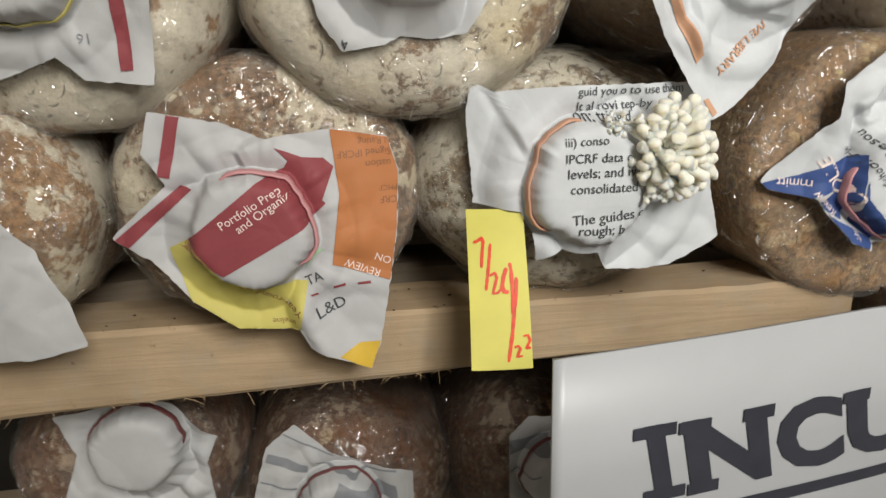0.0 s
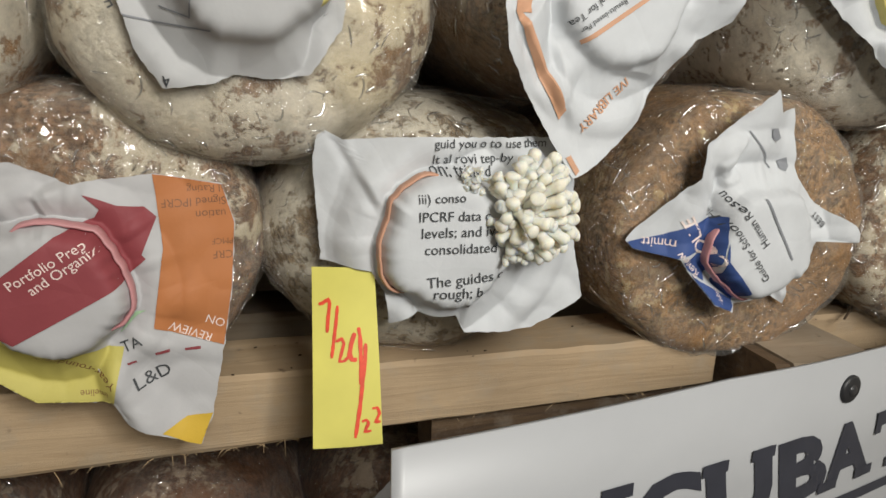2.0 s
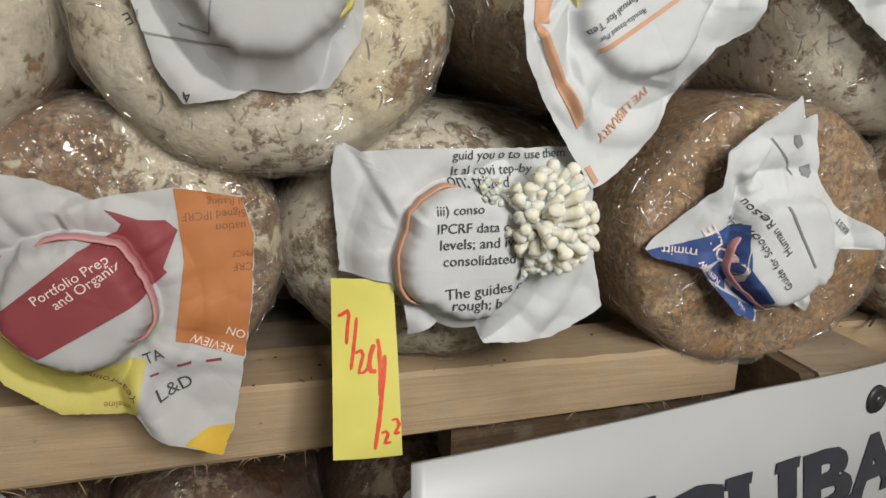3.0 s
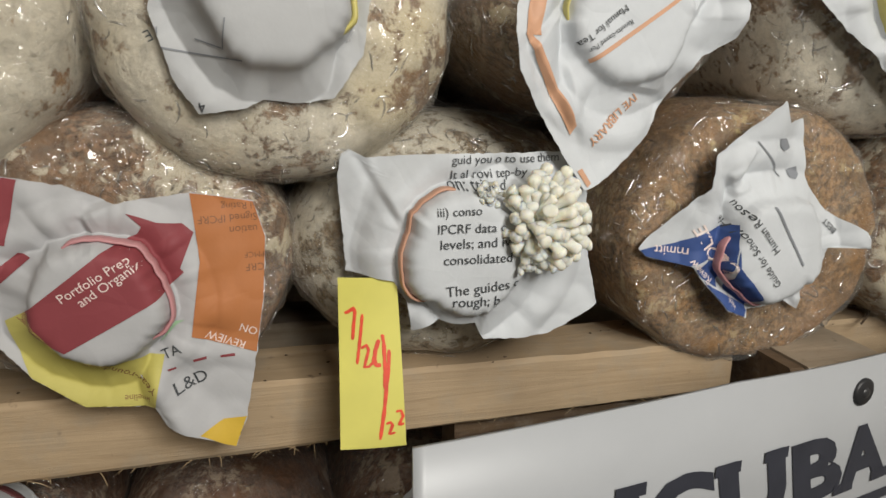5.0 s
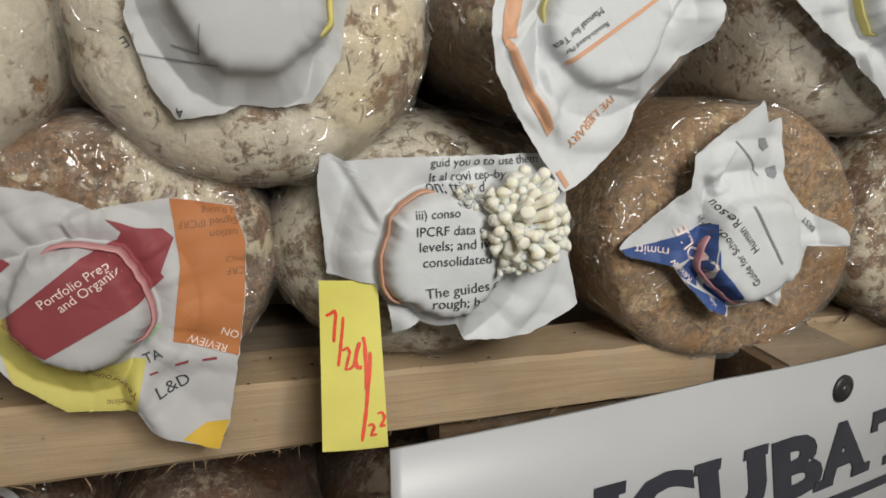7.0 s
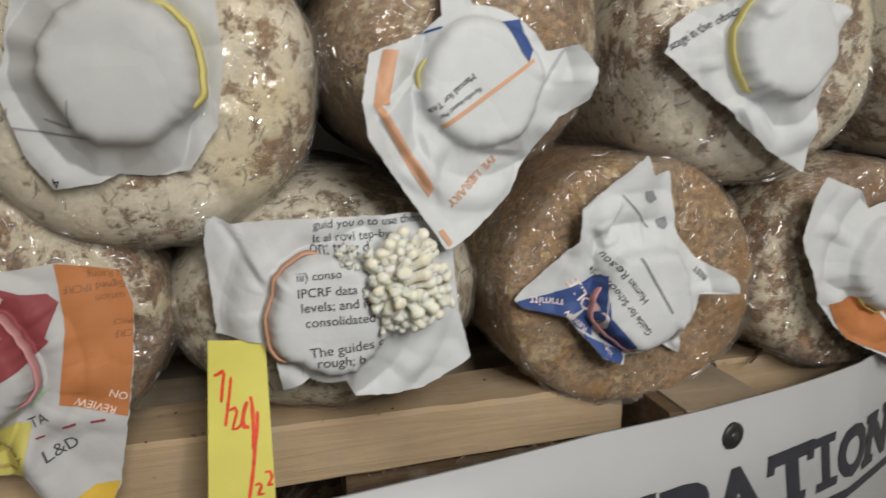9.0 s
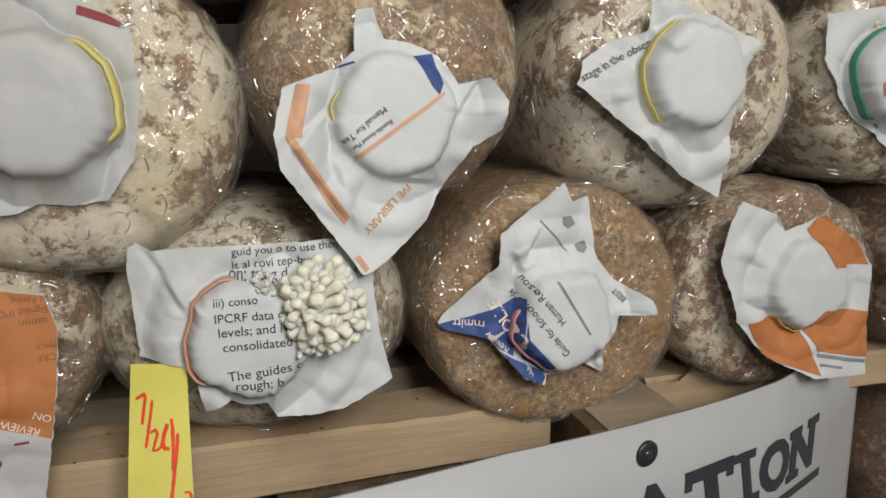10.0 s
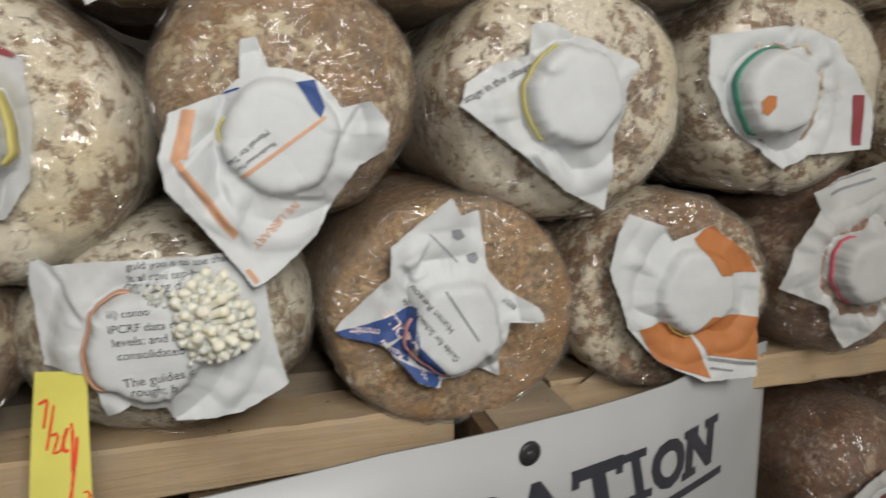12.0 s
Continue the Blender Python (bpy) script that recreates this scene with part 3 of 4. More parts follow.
shell("floor", -1.2, 1.4, -1.6, 0.6, -0.1, 0.0, FLOOR, "grey concrete floor of the dim storeroom", "floor")
shell("ceiling", -1.2, 1.4, -1.6, 0.6, 2.4, 2.5, WALL, "dull plaster ceiling of the storeroom", "ceiling")
shell("wall_north", -1.2, 1.4, 0.5, 0.6, 0.0, 2.4, WALL_SHADE, "plaster wall behind the rack, coloured near black for the shade there", "wall")
shell("wall_south", -1.2, 1.4, -1.7, -1.6, 0.0, 2.4, WALL, "dull plaster wall behind the camera", "wall")
shell("wall_west", -1.3, -1.2, -1.7, 0.6, 0.0, 2.4, WALL, "dull plaster side wall", "wall")
shell("wall_east", 1.4, 1.5, -1.7, 0.6, 0.0, 2.4, WALL, "dull plaster side wall", "wall")


def board(name, x0, x1, y0, y1, z0, z1, material, label, slope=0.0, taper=0.0, seed=0):
    """A rough sawn board along x, with worn edges; its underside rises by taper along x."""
    root = empty(name, (x0, y0, z0), label, "shelf board", "boards of the rack")
    bm = bmesh.new()
    n = max(6, int((x1 - x0) / 0.012))
    rings = []
    w, h = y1 - y0, z1 - z0
    prof = [(0, 0.0014), (0.0014, 0), (w - 0.001, 0), (w, 0.001), (w, h - 0.001), (w - 0.001, h), (0.0018, h), (0, h - 0.0018)]
    for i in range(n + 1):
        x = (x1 - x0) * i / n
        ring = []
        for k, (yy, zz) in enumerate(prof):
            j = 0.0005 * noise.noise(Vector((x * 60 + seed, k * 1.7, seed)))
            lowered = zz + (taper * (x0 + x) * (1 - zz / h)) + slope * x
            ring.append(bm.verts.new((x, yy + j, lowered + j * 1.5)))
        rings.append(ring)
    for r0, r1 in zip(rings, rings[1:]):
        for k in range(8):
            bm.faces.new((r0[k], r0[(k + 1) % 8], r1[(k + 1) % 8], r1[k]))
    bm.faces.new(rings[0][::-1])
    bm.faces.new(rings[-1])
    bmesh.ops.recalc_face_normals(bm, faces=bm.faces)
    part("plank", bm, material, root, smooth=False)
    return root


ST = 1.1145
board("shelf_board", -1.2, 0.1445, 0.0, 0.036, 1.0885, ST, PINE, "pale pine front board of the rack, stained and splintered", taper=0.03, seed=1)
board("shelf_board", 0.1575, 0.1975, -0.030, 0.036, 1.094, ST - 0.001, PINE_OLD, "short weathered block of lumber beside the front board", seed=2)
board("shelf_board", 0.1985, 1.4, 0.010, 0.046, 1.096, ST + 0.001, PINE, "pale pine front board carrying the further bags", seed=3)
board("shelf_board", -1.2, 1.4, 0.068, 0.105, 1.089, ST - 0.002, PINE_OLD, "weathered middle slat under the bags", seed=4)
board("shelf_board", -1.2, 1.4, 0.140, 0.178, 1.089, ST - 0.002, PINE_OLD, "weathered rear slat under the bags", seed=5)
# stands for the block's left side: its shade and dirt in one dark colour
board("cross_beam", 0.1503, 0.1570, -0.0285, 0.2, 1.060, ST - 0.0015, WOOD_DARK, "dirty cross beam, darkened for the shaded left side of the block", seed=6)
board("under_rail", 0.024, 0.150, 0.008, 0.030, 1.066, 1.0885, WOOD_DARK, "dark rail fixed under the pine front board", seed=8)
LT, LOWY = 0.9413999999999999, 0.055
for y0 in (0.0, 0.072, 0.144):
    board("shelf_board", -1.2, 1.4, y0, y0 + 0.036, LT - 0.026, LT, PINE_OLD, "weathered slat of the lower shelf", seed=7 + y0)

# ---- bags, row by row ----
bag((-0.207, 0, ST + 0.048), 0.056, 0.052, SUB_PATCH, "plastic grow bag of whitened sawdust on the pine shelf", 11, neck=(0.0080, -0.0045), drum=True)
bag((-0.0930, 0.002, ST + 0.0475), 0.0560, 0.0505, SUB_MID, "plastic grow bag of brown and white sawdust behind the crimson cover", 12, neck=(-0.0016, -0.0047), drum=True, dome=0.45)
bag((0.0225, 0.006, ST + 0.0465), 0.0640, 0.0500, SUB_PALE, "pale plastic grow bag sprouting mushrooms on the pine shelf", 13, neck=(-0.0076, 0.0078))
bag((0.1455, -0.006, ST + 0.0460), 0.0600, 0.0545, SUB_BROWN, "wet brown plastic grow bag behind the blue cover", 14, neck=(-0.0060, 0.0010), film=True, drum=True, dome=0.2)
bag((0.2570, -0.005, ST + 0.0450), 0.0560, 0.0500, SUB_MID, "brown and cream plastic grow bag behind the orange cover", 15, neck=(-0.0020, 0.0060), film=True, drum=True, dome=0.3)
bag((0.3740, 0, ST + 0.0470), 0.0560, 0.0520, SUB_DARK, "red-brown plastic grow bag at the end of the shelf", 16, neck=(-0.0180, 0.0075))
bag((0.487, 0, ST + 0.0470), 0.0560, 0.0520, SUB_MID, "brown and cream plastic grow bag on the pine shelf", 17)
bag((-0.1570, 0, 1.2400), 0.0590, 0.0560, SUB_PATCH, "white grow bag with a bare brown patch, stacked higher", 21, neck=(0.0028, 0.0000), drum=True)
bag((-0.0390, -0.004, 1.2440), 0.0605, 0.0590, SUB_WHITE, "mostly white plastic grow bag stacked above the crimson cover", 22, neck=(-0.0010, 0.0028), drum=True)
bag((0.0770, 0, 1.2600), 0.0575, 0.0560, SUB_TAN, "tan plastic grow bag stacked above the sprouting bag", 23, neck=(-0.0065, -0.0181))
bag((0.2000, 0.002, 1.2540), 0.0620, 0.0570, SUB_WHITE, "white mottled plastic grow bag stacked above the blue cover", 24, neck=(-0.0099, -0.0009), drum=True, film=True)
bag((0.3180, 0, 1.2580), 0.0590, 0.0540, SUB_WHITE, "white wrinkled plastic grow bag with the green band", 25, neck=(-0.0245, -0.0020), drum=True)
bag((0.436, 0, 1.2580), 0.0570, 0.0540, SUB_MID, "brown and cream plastic grow bag in the upper row", 26)
bag((-0.100, 0.0, 1.3450), 0.0560, 0.0540, SUB_MID, "plastic grow bag in the top row", 31)
bag((0.0180, 0.0, 1.3470), 0.0570, 0.0550, SUB_BROWN, "brown plastic grow bag in the top row", 32, neck=(0.0020, -0.0070))
bag((0.1380, 0.0, 1.3490), 0.0570, 0.0550, SUB_BROWN, "brown plastic grow bag in the top row", 33)
bag((0.2580, 0.0, 1.3510), 0.0570, 0.0550, SUB_TAN, "tan plastic grow bag in the top row", 34, neck=(0.0000, -0.0060))
bag((0.376, 0.0, 1.3510), 0.0570, 0.0550, SUB_WHITE, "white plastic grow bag in the top row", 35, drum=True)
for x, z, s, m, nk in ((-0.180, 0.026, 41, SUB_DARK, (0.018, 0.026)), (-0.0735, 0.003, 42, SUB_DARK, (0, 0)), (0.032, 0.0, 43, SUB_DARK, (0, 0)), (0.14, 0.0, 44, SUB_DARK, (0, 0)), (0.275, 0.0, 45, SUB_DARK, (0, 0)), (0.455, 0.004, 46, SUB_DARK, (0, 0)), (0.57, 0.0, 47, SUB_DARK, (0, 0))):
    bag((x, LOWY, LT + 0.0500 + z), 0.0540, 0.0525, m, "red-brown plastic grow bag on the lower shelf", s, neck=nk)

# ---- paper covers ----
FACE = -0.0375
cover((-0.0968, -0.0295, 1.1547), [(-29.1, 40.1), (-6.4, 35.5), (5.9, 30.0), (28.2, 32.1), (47.3, 28.5), (50.6, 16.8), (49.1, -3.1), (46.0, -21.4), (41.5, -44.6), (37.5, -54.5), (23.8, -47.5), (16.0, -44.1), (14.2, -37.3), (-7.7, -35.5), (-21.9, -24.7), (-33.8, -8.4), (-45.3, -0.4), (-26.2, 16.2), (-32.4, 26.7)], 1, "crumpled white, crimson and orange printed page over a bag neck", DULL, RB_PINK, "pink rubber band",
      prints=[
          ("crimson printed panel", RED, [[(-23.4, -3.3), (3.5, 17.1), (13.0, 20.5), (25.0, 7.5), (19.0, 2.1), (-9.3, -13.1)], [(9.5, 27.0), (18.0, 23.5), (25.0, 22.5), (28.4, 19.5), (23.0, 6.5), (19.0, 8.0), (12.0, 16.0), (11.0, 18.5), (13.5, 22.5)], [(-23.3, 39.5), (-19.3, 38.8), (-24.5, 18.5), (-28.5, 19.4)], [(-21.7, 16.0), (-18.2, 14.5), (-40.4, -4.1), (-44.1, -0.9)]]),
          ("orange printed panel", ORANGE, [[(27.8, 31.9), (48.2, 28.8), (52.6, 16.7), (49.8, -3.1), (46.0, -21.8), (25.9, -14.1), (29.8, 10.0)]]),
          ("yellow printed panel", YELLOW, [[(-27.7, -4.9), (-20.2, -0.9), (-9.5, -15.0), (2.9, -18.9), (17.3, -19.1), (12.9, -38.8), (-7.7, -36.1), (-22.7, -23.7)]]),
          ("gold printed corner", GOLD, [[(26.4, -47.9), (33.8, -44.2), (41.5, -44.6), (38.4, -55.3)]]),
          ("green smear", GREEN, [[(16.5, -14.7), (21.0, -8.9), (24.0, -8.4), (21.4, -9.9), (16.4, -15.2)]]),
          ("dashed rule", RED, [[(17.7, -24.3), (20.2, -23.9), (20.5, -24.6), (18.1, -25.0)], [(25.7, -22.1), (29.8, -21.2), (29.9, -22.2), (25.7, -23.0)], [(34.3, -21.5), (38.8, -21.3), (38.7, -22.3), (34.2, -22.3)]]),
      ],
      words=[
          ("white lettering", PINKW, [("Portfolio Prep", *[(-8.0, 2.8), (11.6, 14.0)]), ("and Organiz", *[(-2.7, 1.4), (14.2, 12.1)])]),
          ("dark lettering", BLACK, [("L&D", *[(20.3, -33.4), (30.0, -29.9)]), ("TA", *[(17.1, -21.0), (22.7, -18.7)])]),
          ("pale lettering", PINKW, [("REVIEW", *[(42.5, -17.9), (30.7, -12.6)]), ("ON", *[(46.7, -13.6), (41.5, -11.4)])]),
          ("brown lettering", BROWNINK, [("Signed IPCRF", *[(48.2, 24.7), (29.8, 24.3)]), ("uation", *[(48.0, 20.7), (39.4, 20.6)]), ("PMCF", *[(49.8, 11.9), (43.6, 11.9)]), ("CRF", *[(49.6, 8.1), (43.8, 8.1)]), ("Year-round", *[(14.8, -29.7), (0.8, -19.7)]), ("imeline", *[(11.8, -32.7), (3.8, -32.7)]), ("Portfolio", *[(3.1, -18.4), (-4.8, -16.9)]), ("al Rating", *[(48.1, 28.4), (37.1, 28.1)])]),
      ], rc=0.0204, fold=0.0045, arc=0.52, start=-0.95, wide=0.0019, creases=[(-3.2, 26.3, -0.2, 17.3, 1.6), (8.8, 32.3, -1.2, 28.3, 1.5)], depth=0.0140, hang=[(17.8, -37.7, 8.5), (28.8, 32.3, 17.5), (25.8, -29.7, 13.5), (7.8, -30.7, 14.5), (-33.2, 3.3, 13.5), (-18.2, 35.3, 15.5)])

cover((0.0183, FACE + 0.003, 1.1663), [(-38.8, 34.6), (-31.5, 30.9), (-7.7, 32.5), (37.3, 32.5), (43.8, 25.7), (46.4, -4.2), (51.1, -23.3), (31.4, -32.5), (7.3, -32.1), (1.2, -19.6), (-17.4, -28.4), (-20.6, -10.2), (-38.6, -7.5), (-40.6, 24.4)], 2, "white page with dark text tied over a bag neck", WHITE, RB_TAN, "twisted tan rubber band",
      words=[("dark lettering", BLACK, [
          ("guid you o to use them", *[(-4.7, 29.2), (33.3, 29.4)]), ("It al rovi tep-by", *[(-4.7, 24.2), (21.4, 24.8)]), ("on: tting d", *[(-6.1, 21.4), (13.6, 20.5)]),
          ("iii) conso", *[(-11.3, 13.7), (3.1, 14.1)]), ("IPCRF data c", *[(-11.2, 8.2), (11.1, 8.3)]), ("levels; and iv)", *[(-10.3, 3.1), (14.1, 3.4)]),
          ("consolidated", *[(-9.2, -2.1), (13.6, -1.9)]), ("The guides c", *[(-8.2, -12.9), (16.7, -11.0)]), ("rough; b", *[(-5.9, -16.6), (10.1, -16.6)]), ("es", *[(37.8, 19.7), (41.1, 20.0)])])],
      rc=0.0220, depth=0.0125, fold=0.0025, left=0.30, arc=0.44, start=1.5, wide=0.0017, creases=[(-34.3, 33.7, -21.3, 9.7, 1.3), (5.7, -19.3, 5.7, -32.3, 1.2)])

cover((0.1393, -0.0305, 1.1606), [(-0.7, 55.4), (4.4, 46.9), (13.7, 48.5), (16.5, 22.7), (23.2, 14.3), (36.2, 6.4), (39.3, -0.7), (17.7, 5.1), (24.0, -29.2), (0.8, -15.0), (-7.1, -27.3), (-16.5, -23.4), (-30.0, -6.5), (-46.4, -3.4), (-49.8, 0.3), (-26.7, 23.0), (-26.1, 35.9)], 3, "white and blue printed page folded over a bag neck", WHITE, RB_PINK, "pink rubber band",
      prints=[("blue printed panel", BLUE, [[(-53.0, -1.3), (-35.6, 2.3), (-16.8, 10.4), (-19.1, -2.6), (-32.8, -6.4)], [(-16.8, 10.4), (-19.8, -14.8), (-30.5, -8.3), (-19.1, -2.6)], [(-17.4, 1.5), (-18.0, -3.9), (-5.8, -17.7), (-6.9, -22.6), (-16.0, -16.2)], [(-30.5, -8.3), (-21.7, -14.7), (-6.9, -22.6), (-6.3, -24.8), (-11.2, -28.2), (-20.5, -24.3), (-26.8, -15.7)]]),
              ("small round seal", GREYINK, [[(7.5, 29.4), (11.5, 30.5), (13.0, 27.5), (10.7, 25.6), (7.9, 26.6)], [(-0.2, 41.3), (4.3, 41.2), (6.6, 37.7), (2.7, 36.5), (-0.0, 38.3)]]),
              ("printed rule", GREYINK, [[(-6.0, 17.4), (-4.9, 17.4), (8.7, -4.8), (8.1, -5.3)], [(-10.1, 40.3), (-9.7, 40.7), (3.0, 27.1), (2.4, 27.0)]])],
      words=[("dark lettering", BLACK, [("Guide for School He", *[(-0.3, -11.6), (-20.3, 13.4)]), ("Human Resou", *[(-2.3, 1.4), (-17.3, 19.4)]), ("BEST", *[(28.2, 6.3), (23.2, 11.2)])]),
             ("white lettering", PINKW, [("COLLE", *[(-16.6, -6.5), (-26.8, 9.7)], dict(bold=0.02)), ("Review", *[(-21.5, -11.6), (-30.4, -3.1)]), ("vidu", *[(-11.8, -22.6), (-13.7, -18.0)]), ("mmitt", *[(-31.5, 0.4), (-43.5, 1.4)])])],
      rc=0.0214, fold=0.005, arc=0.38, start=2.6, wide=0.0015, creases=[(-16.3, 24.4, -10.3, 37.4, 1.6), (-21.3, 28.4, -17.3, 20.4, 1.5), (12.7, -10.6, 20.7, -26.6, 1.2), (-16.3, -12.6, -6.3, -23.6, 1.2)], depth=0.0135, hang=[(-50.8, 1.4, 19.5), (-4.3, 56.4, 9.5), (13.7, 45.4, 18.5), (34.7, 2.4, 5.5), (21.7, -27.6, 20.5), (-12.3, -24.6, 10.5), (-26.3, 28.4, 11.5)])

cover((0.2559, -0.0295, 1.1665), [(-34.9, 37.8), (-15.5, 30.8), (-13.5, 23.2), (10.3, 29.7), (29.2, 15.8), (37.0, 4.7), (37.5, -46.5), (5.2, -43.7), (-17.4, -33.1), (-33.8, -15.0), (-42.9, 12.3), (-39.9, 29.4)], 4, "white and orange printed page over a bag neck", WHITE, RB_YELLOW, "pale rubber band",
      prints=[("orange printed panel", ORANGE, [[(-1.0, 24.3), (10.1, 30.6), (28.8, 17.3), (34.9, 5.7), (10.0, 7.3), (2.8, 17.8)], [(-27.9, -16.7), (-15.4, -14.3), (-0.7, -23.1), (-1.3, -18.8), (8.1, -42.6), (-18.2, -33.0)], [(-0.6, -17.5), (6.2, -11.6), (36.8, -16.5), (37.5, -38.2), (7.2, -31.7)]]),
              ("grey printed picture", GREYINK, [[(7.3, -32.6), (36.9, -39.4), (36.3, -41.0), (7.1, -34.1)], [(8.3, -37.2), (21.4, -40.3), (21.1, -41.3), (8.0, -38.3)]])],
      rc=0.0211, fold=0.003, arc=0.22, start=3.7, depth=0.0105, hang=[(-35.9, 36.5, 10.5), (-25.9, -29.5, 9.5), (-4.9, -40.5, 3.5), (39.1, -6.5, 11.5), (14.1, 33.5, 11.5)])

cover((-0.0400, FACE, 1.2468), [(-24.5, 35.1), (-1.9, 41.0), (27.4, 24.7), (29.1, 3.1), (25.7, -17.5), (16.6, -30.6), (5.9, -32.1), (-4.3, -30.8), (-9.7, -33.5), (-23.2, -35.4), (-29.4, -26.0), (-35.0, -6.3)], 5, "white page with a ruled diagram over a bag neck", GREYP, RB_YELLOW, "flat yellow rubber band",
      prints=[("ruled line", GREYINK, [[(-35.1, -15.6), (-9.7, -19.8), (-9.7, -20.2), (-35.2, -16.1)], [(-33.1, -10.6), (-32.7, -10.6), (-33.4, -18.7), (-33.9, -18.7)], [(-13.7, -8.7), (-13.3, -8.7), (-14.8, -16.9), (-15.2, -16.9)], [(-22.7, -13.6), (-15.2, -16.3), (-15.2, -16.8), (-22.7, -14.0)]]),
              ("crimson stripe", RED, [[(13.2, 30.3), (26.8, 26.4), (24.2, 24.2), (12.9, 27.5)]])],
      words=[("dark lettering", BLACK, [("4", *[(-21.5, -31.4), (-23.4, -31.9)]), ("E", *[(-35.2, -11.4), (-36.8, -12.2)])])],
      rc=0.0225, fold=0.004, wide=0.0030, arc=0.34, start=-0.75)

cover((0.0714, -0.0350, 1.2419), [(-12.1, 35.3), (-6.1, 36.4), (-1.5, 21.8), (18.0, 18.2), (19.6, 9.7), (33.9, 13.1), (40.1, 5.0), (39.4, -5.3), (29.4, -11.5), (19.2, -25.4), (11.9, -37.9), (-4.5, -51.5), (-12.8, -55.9), (-40.2, -16.6), (-41.7, -5.2), (-37.8, 9.9), (-13.4, 18.5)], 6, "crumpled white page with orange and blue print over a bag neck", WHITE, RB_YELLOW, "yellow rubber band",
      prints=[("orange printed stripe", SALMON, [[(-33.4, 10.9), (-28.6, 10.7), (-32.6, -6.4), (-38.1, -6.2)], [(-38.1, -6.2), (-35.7, -5.5), (-17.2, -34.2), (-18.9, -37.2), (-25.0, -28.8)], [(-15.3, -13.3), (16.4, 8.1), (17.0, 7.0), (-14.4, -14.5)], [(-15.9, -49.0), (-14.2, -48.2), (-10.9, -53.2), (-12.2, -54.6)]]),
              ("blue printed corner", BLUE, [[(6.7, 20.1), (13.9, 21.1), (16.6, 11.0), (14.8, 7.0), (12.3, 10.0)], [(-32.5, 13.2), (-13.6, 18.5), (-13.1, 17.9), (-32.1, 12.4)]])],
      words=[("dark lettering", BLACK, [("Manual for Tea", *[(-5.0, 3.3), (-19.5, -8.2)]), ("Results-based Per", *[(-2.7, -1.0), (-16.2, -10.2)])]),
             ("orange lettering", SALMON, [("IVE LIBRARY", *[(4.0, -23.7), (-12.7, -39.1)], dict(bold=0.01))])],
      rc=0.0219, fold=0.0060, arc=0.16, start=2.5, wide=0.0015, creases=[(-23.4, 2.1, -36.4, -9.9, 1.8), (-37.4, -7.9, -18.4, -34.9, 1.8), (-21.4, -15.9, -15.4, -37.9, 1.2), (-1.4, -21.9, 14.6, -23.9, 1.2), (22.6, 0.1, 30.6, 13.1, 1.6)], depth=0.0110, hang=[(-11.4, 34.1, 12.0), (-38.4, 10.1, 7.0), (-39.4, -6.9, 0.0), (-12.4, -53.9, 6.0), (16.6, -25.9, 16.0), (38.6, 4.1, 4.0), (29.6, -9.9, 11.0), (3.6, 28.1, 11.0)])

cover((0.1904, -0.0360, 1.2556), [(-17.1, 28.6), (-9.9, 29.8), (4.5, 22.9), (28.0, 15.4), (30.9, 12.0), (17.7, -7.7), (20.0, -21.1), (18.3, -49.0), (-2.0, -39.2), (-33.6, -13.8), (-47.9, -3.0), (-44.9, 5.6), (-32.2, 13.3), (-19.0, 16.6)], 7, "plain white page tied over a bag neck", WHITE, RB_YELLOW, "yellow rubber band",
      words=[("dark lettering", BLACK, [("stage in the obser", *[(-45.8, -2.1), (-17.2, 11.4)])])],
      rc=0.0212, fold=0.006, arc=0.45, start=1.6, wide=0.0014, creases=[(-16.4, -24.6, -1.4, -45.6, 1.4), (-17.4, 17.4, -15.4, 8.4, 1.5)], depth=0.0130, hang=[(-48.4, -1.6, 11.0), (18.6, -49.6, 14.0), (-29.4, 6.4, 16.0), (-7.4, -21.6, 12.0), (-0.4, 29.4, 16.0), (31.6, 12.4, 14.0)])

cover((0.2935, FACE + 0.006, 1.2560), [(-31.0, 25.7), (14.7, 31.2), (37.6, 24.0), (53.1, 3.4), (60.8, -4.6), (62.1, -27.5), (24.0, -28.9), (8.6, -35.0), (-24.0, -10.9), (-31.7, 6.5)], 8, "white page with a crimson stripe over a bag neck", WHITE, RB_GREEN, "green rubber band",
      prints=[("orange spot", ORANGE, [[(-14.5, -3.8), (-11.3, -1.0), (-6.9, -1.5), (-7.0, -6.3), (-10.5, -9.9), (-13.5, -8.6)]]),
              ("crimson stripe", RED, [[(48.7, -1.2), (55.4, -1.3), (56.0, -25.4), (49.9, -25.2)]])],
      rc=0.0200, fold=0.005, wide=0.0014, arc=0.55, start=1.2)

cover((-0.1542, FACE, 1.2400), [(-28, 30), (38, 26), (33, -37), (13, -35), (6, -28), (-23, -38), (-34, -14)], 9, "white page with a crimson stripe over a bag neck", GREYP, RB_YELLOW, "yellow rubber band",
      prints=[("crimson stripe", RED, [[(23.9, -5.5), (27.8, -5.6), (27.3, -32.3), (23.4, -32.5)]])],
      words=[("dark lettering", GREYINK, [("91", *[(13.3, -24.1), (16.5, -24.2)])])],
      rc=0.0185, fold=0.004)

cover((-0.1990, FACE, 1.1580), [(-10, 30), (24, 8), (33, -5), (42, -25), (45, -40), (30, -43), (14, -44), (-12, -41), (-34, -10)], 10, "plain pale page hanging from a bag neck", GREYP, RB_TAN, "tan rubber band", rc=0.0190, fold=0.003)

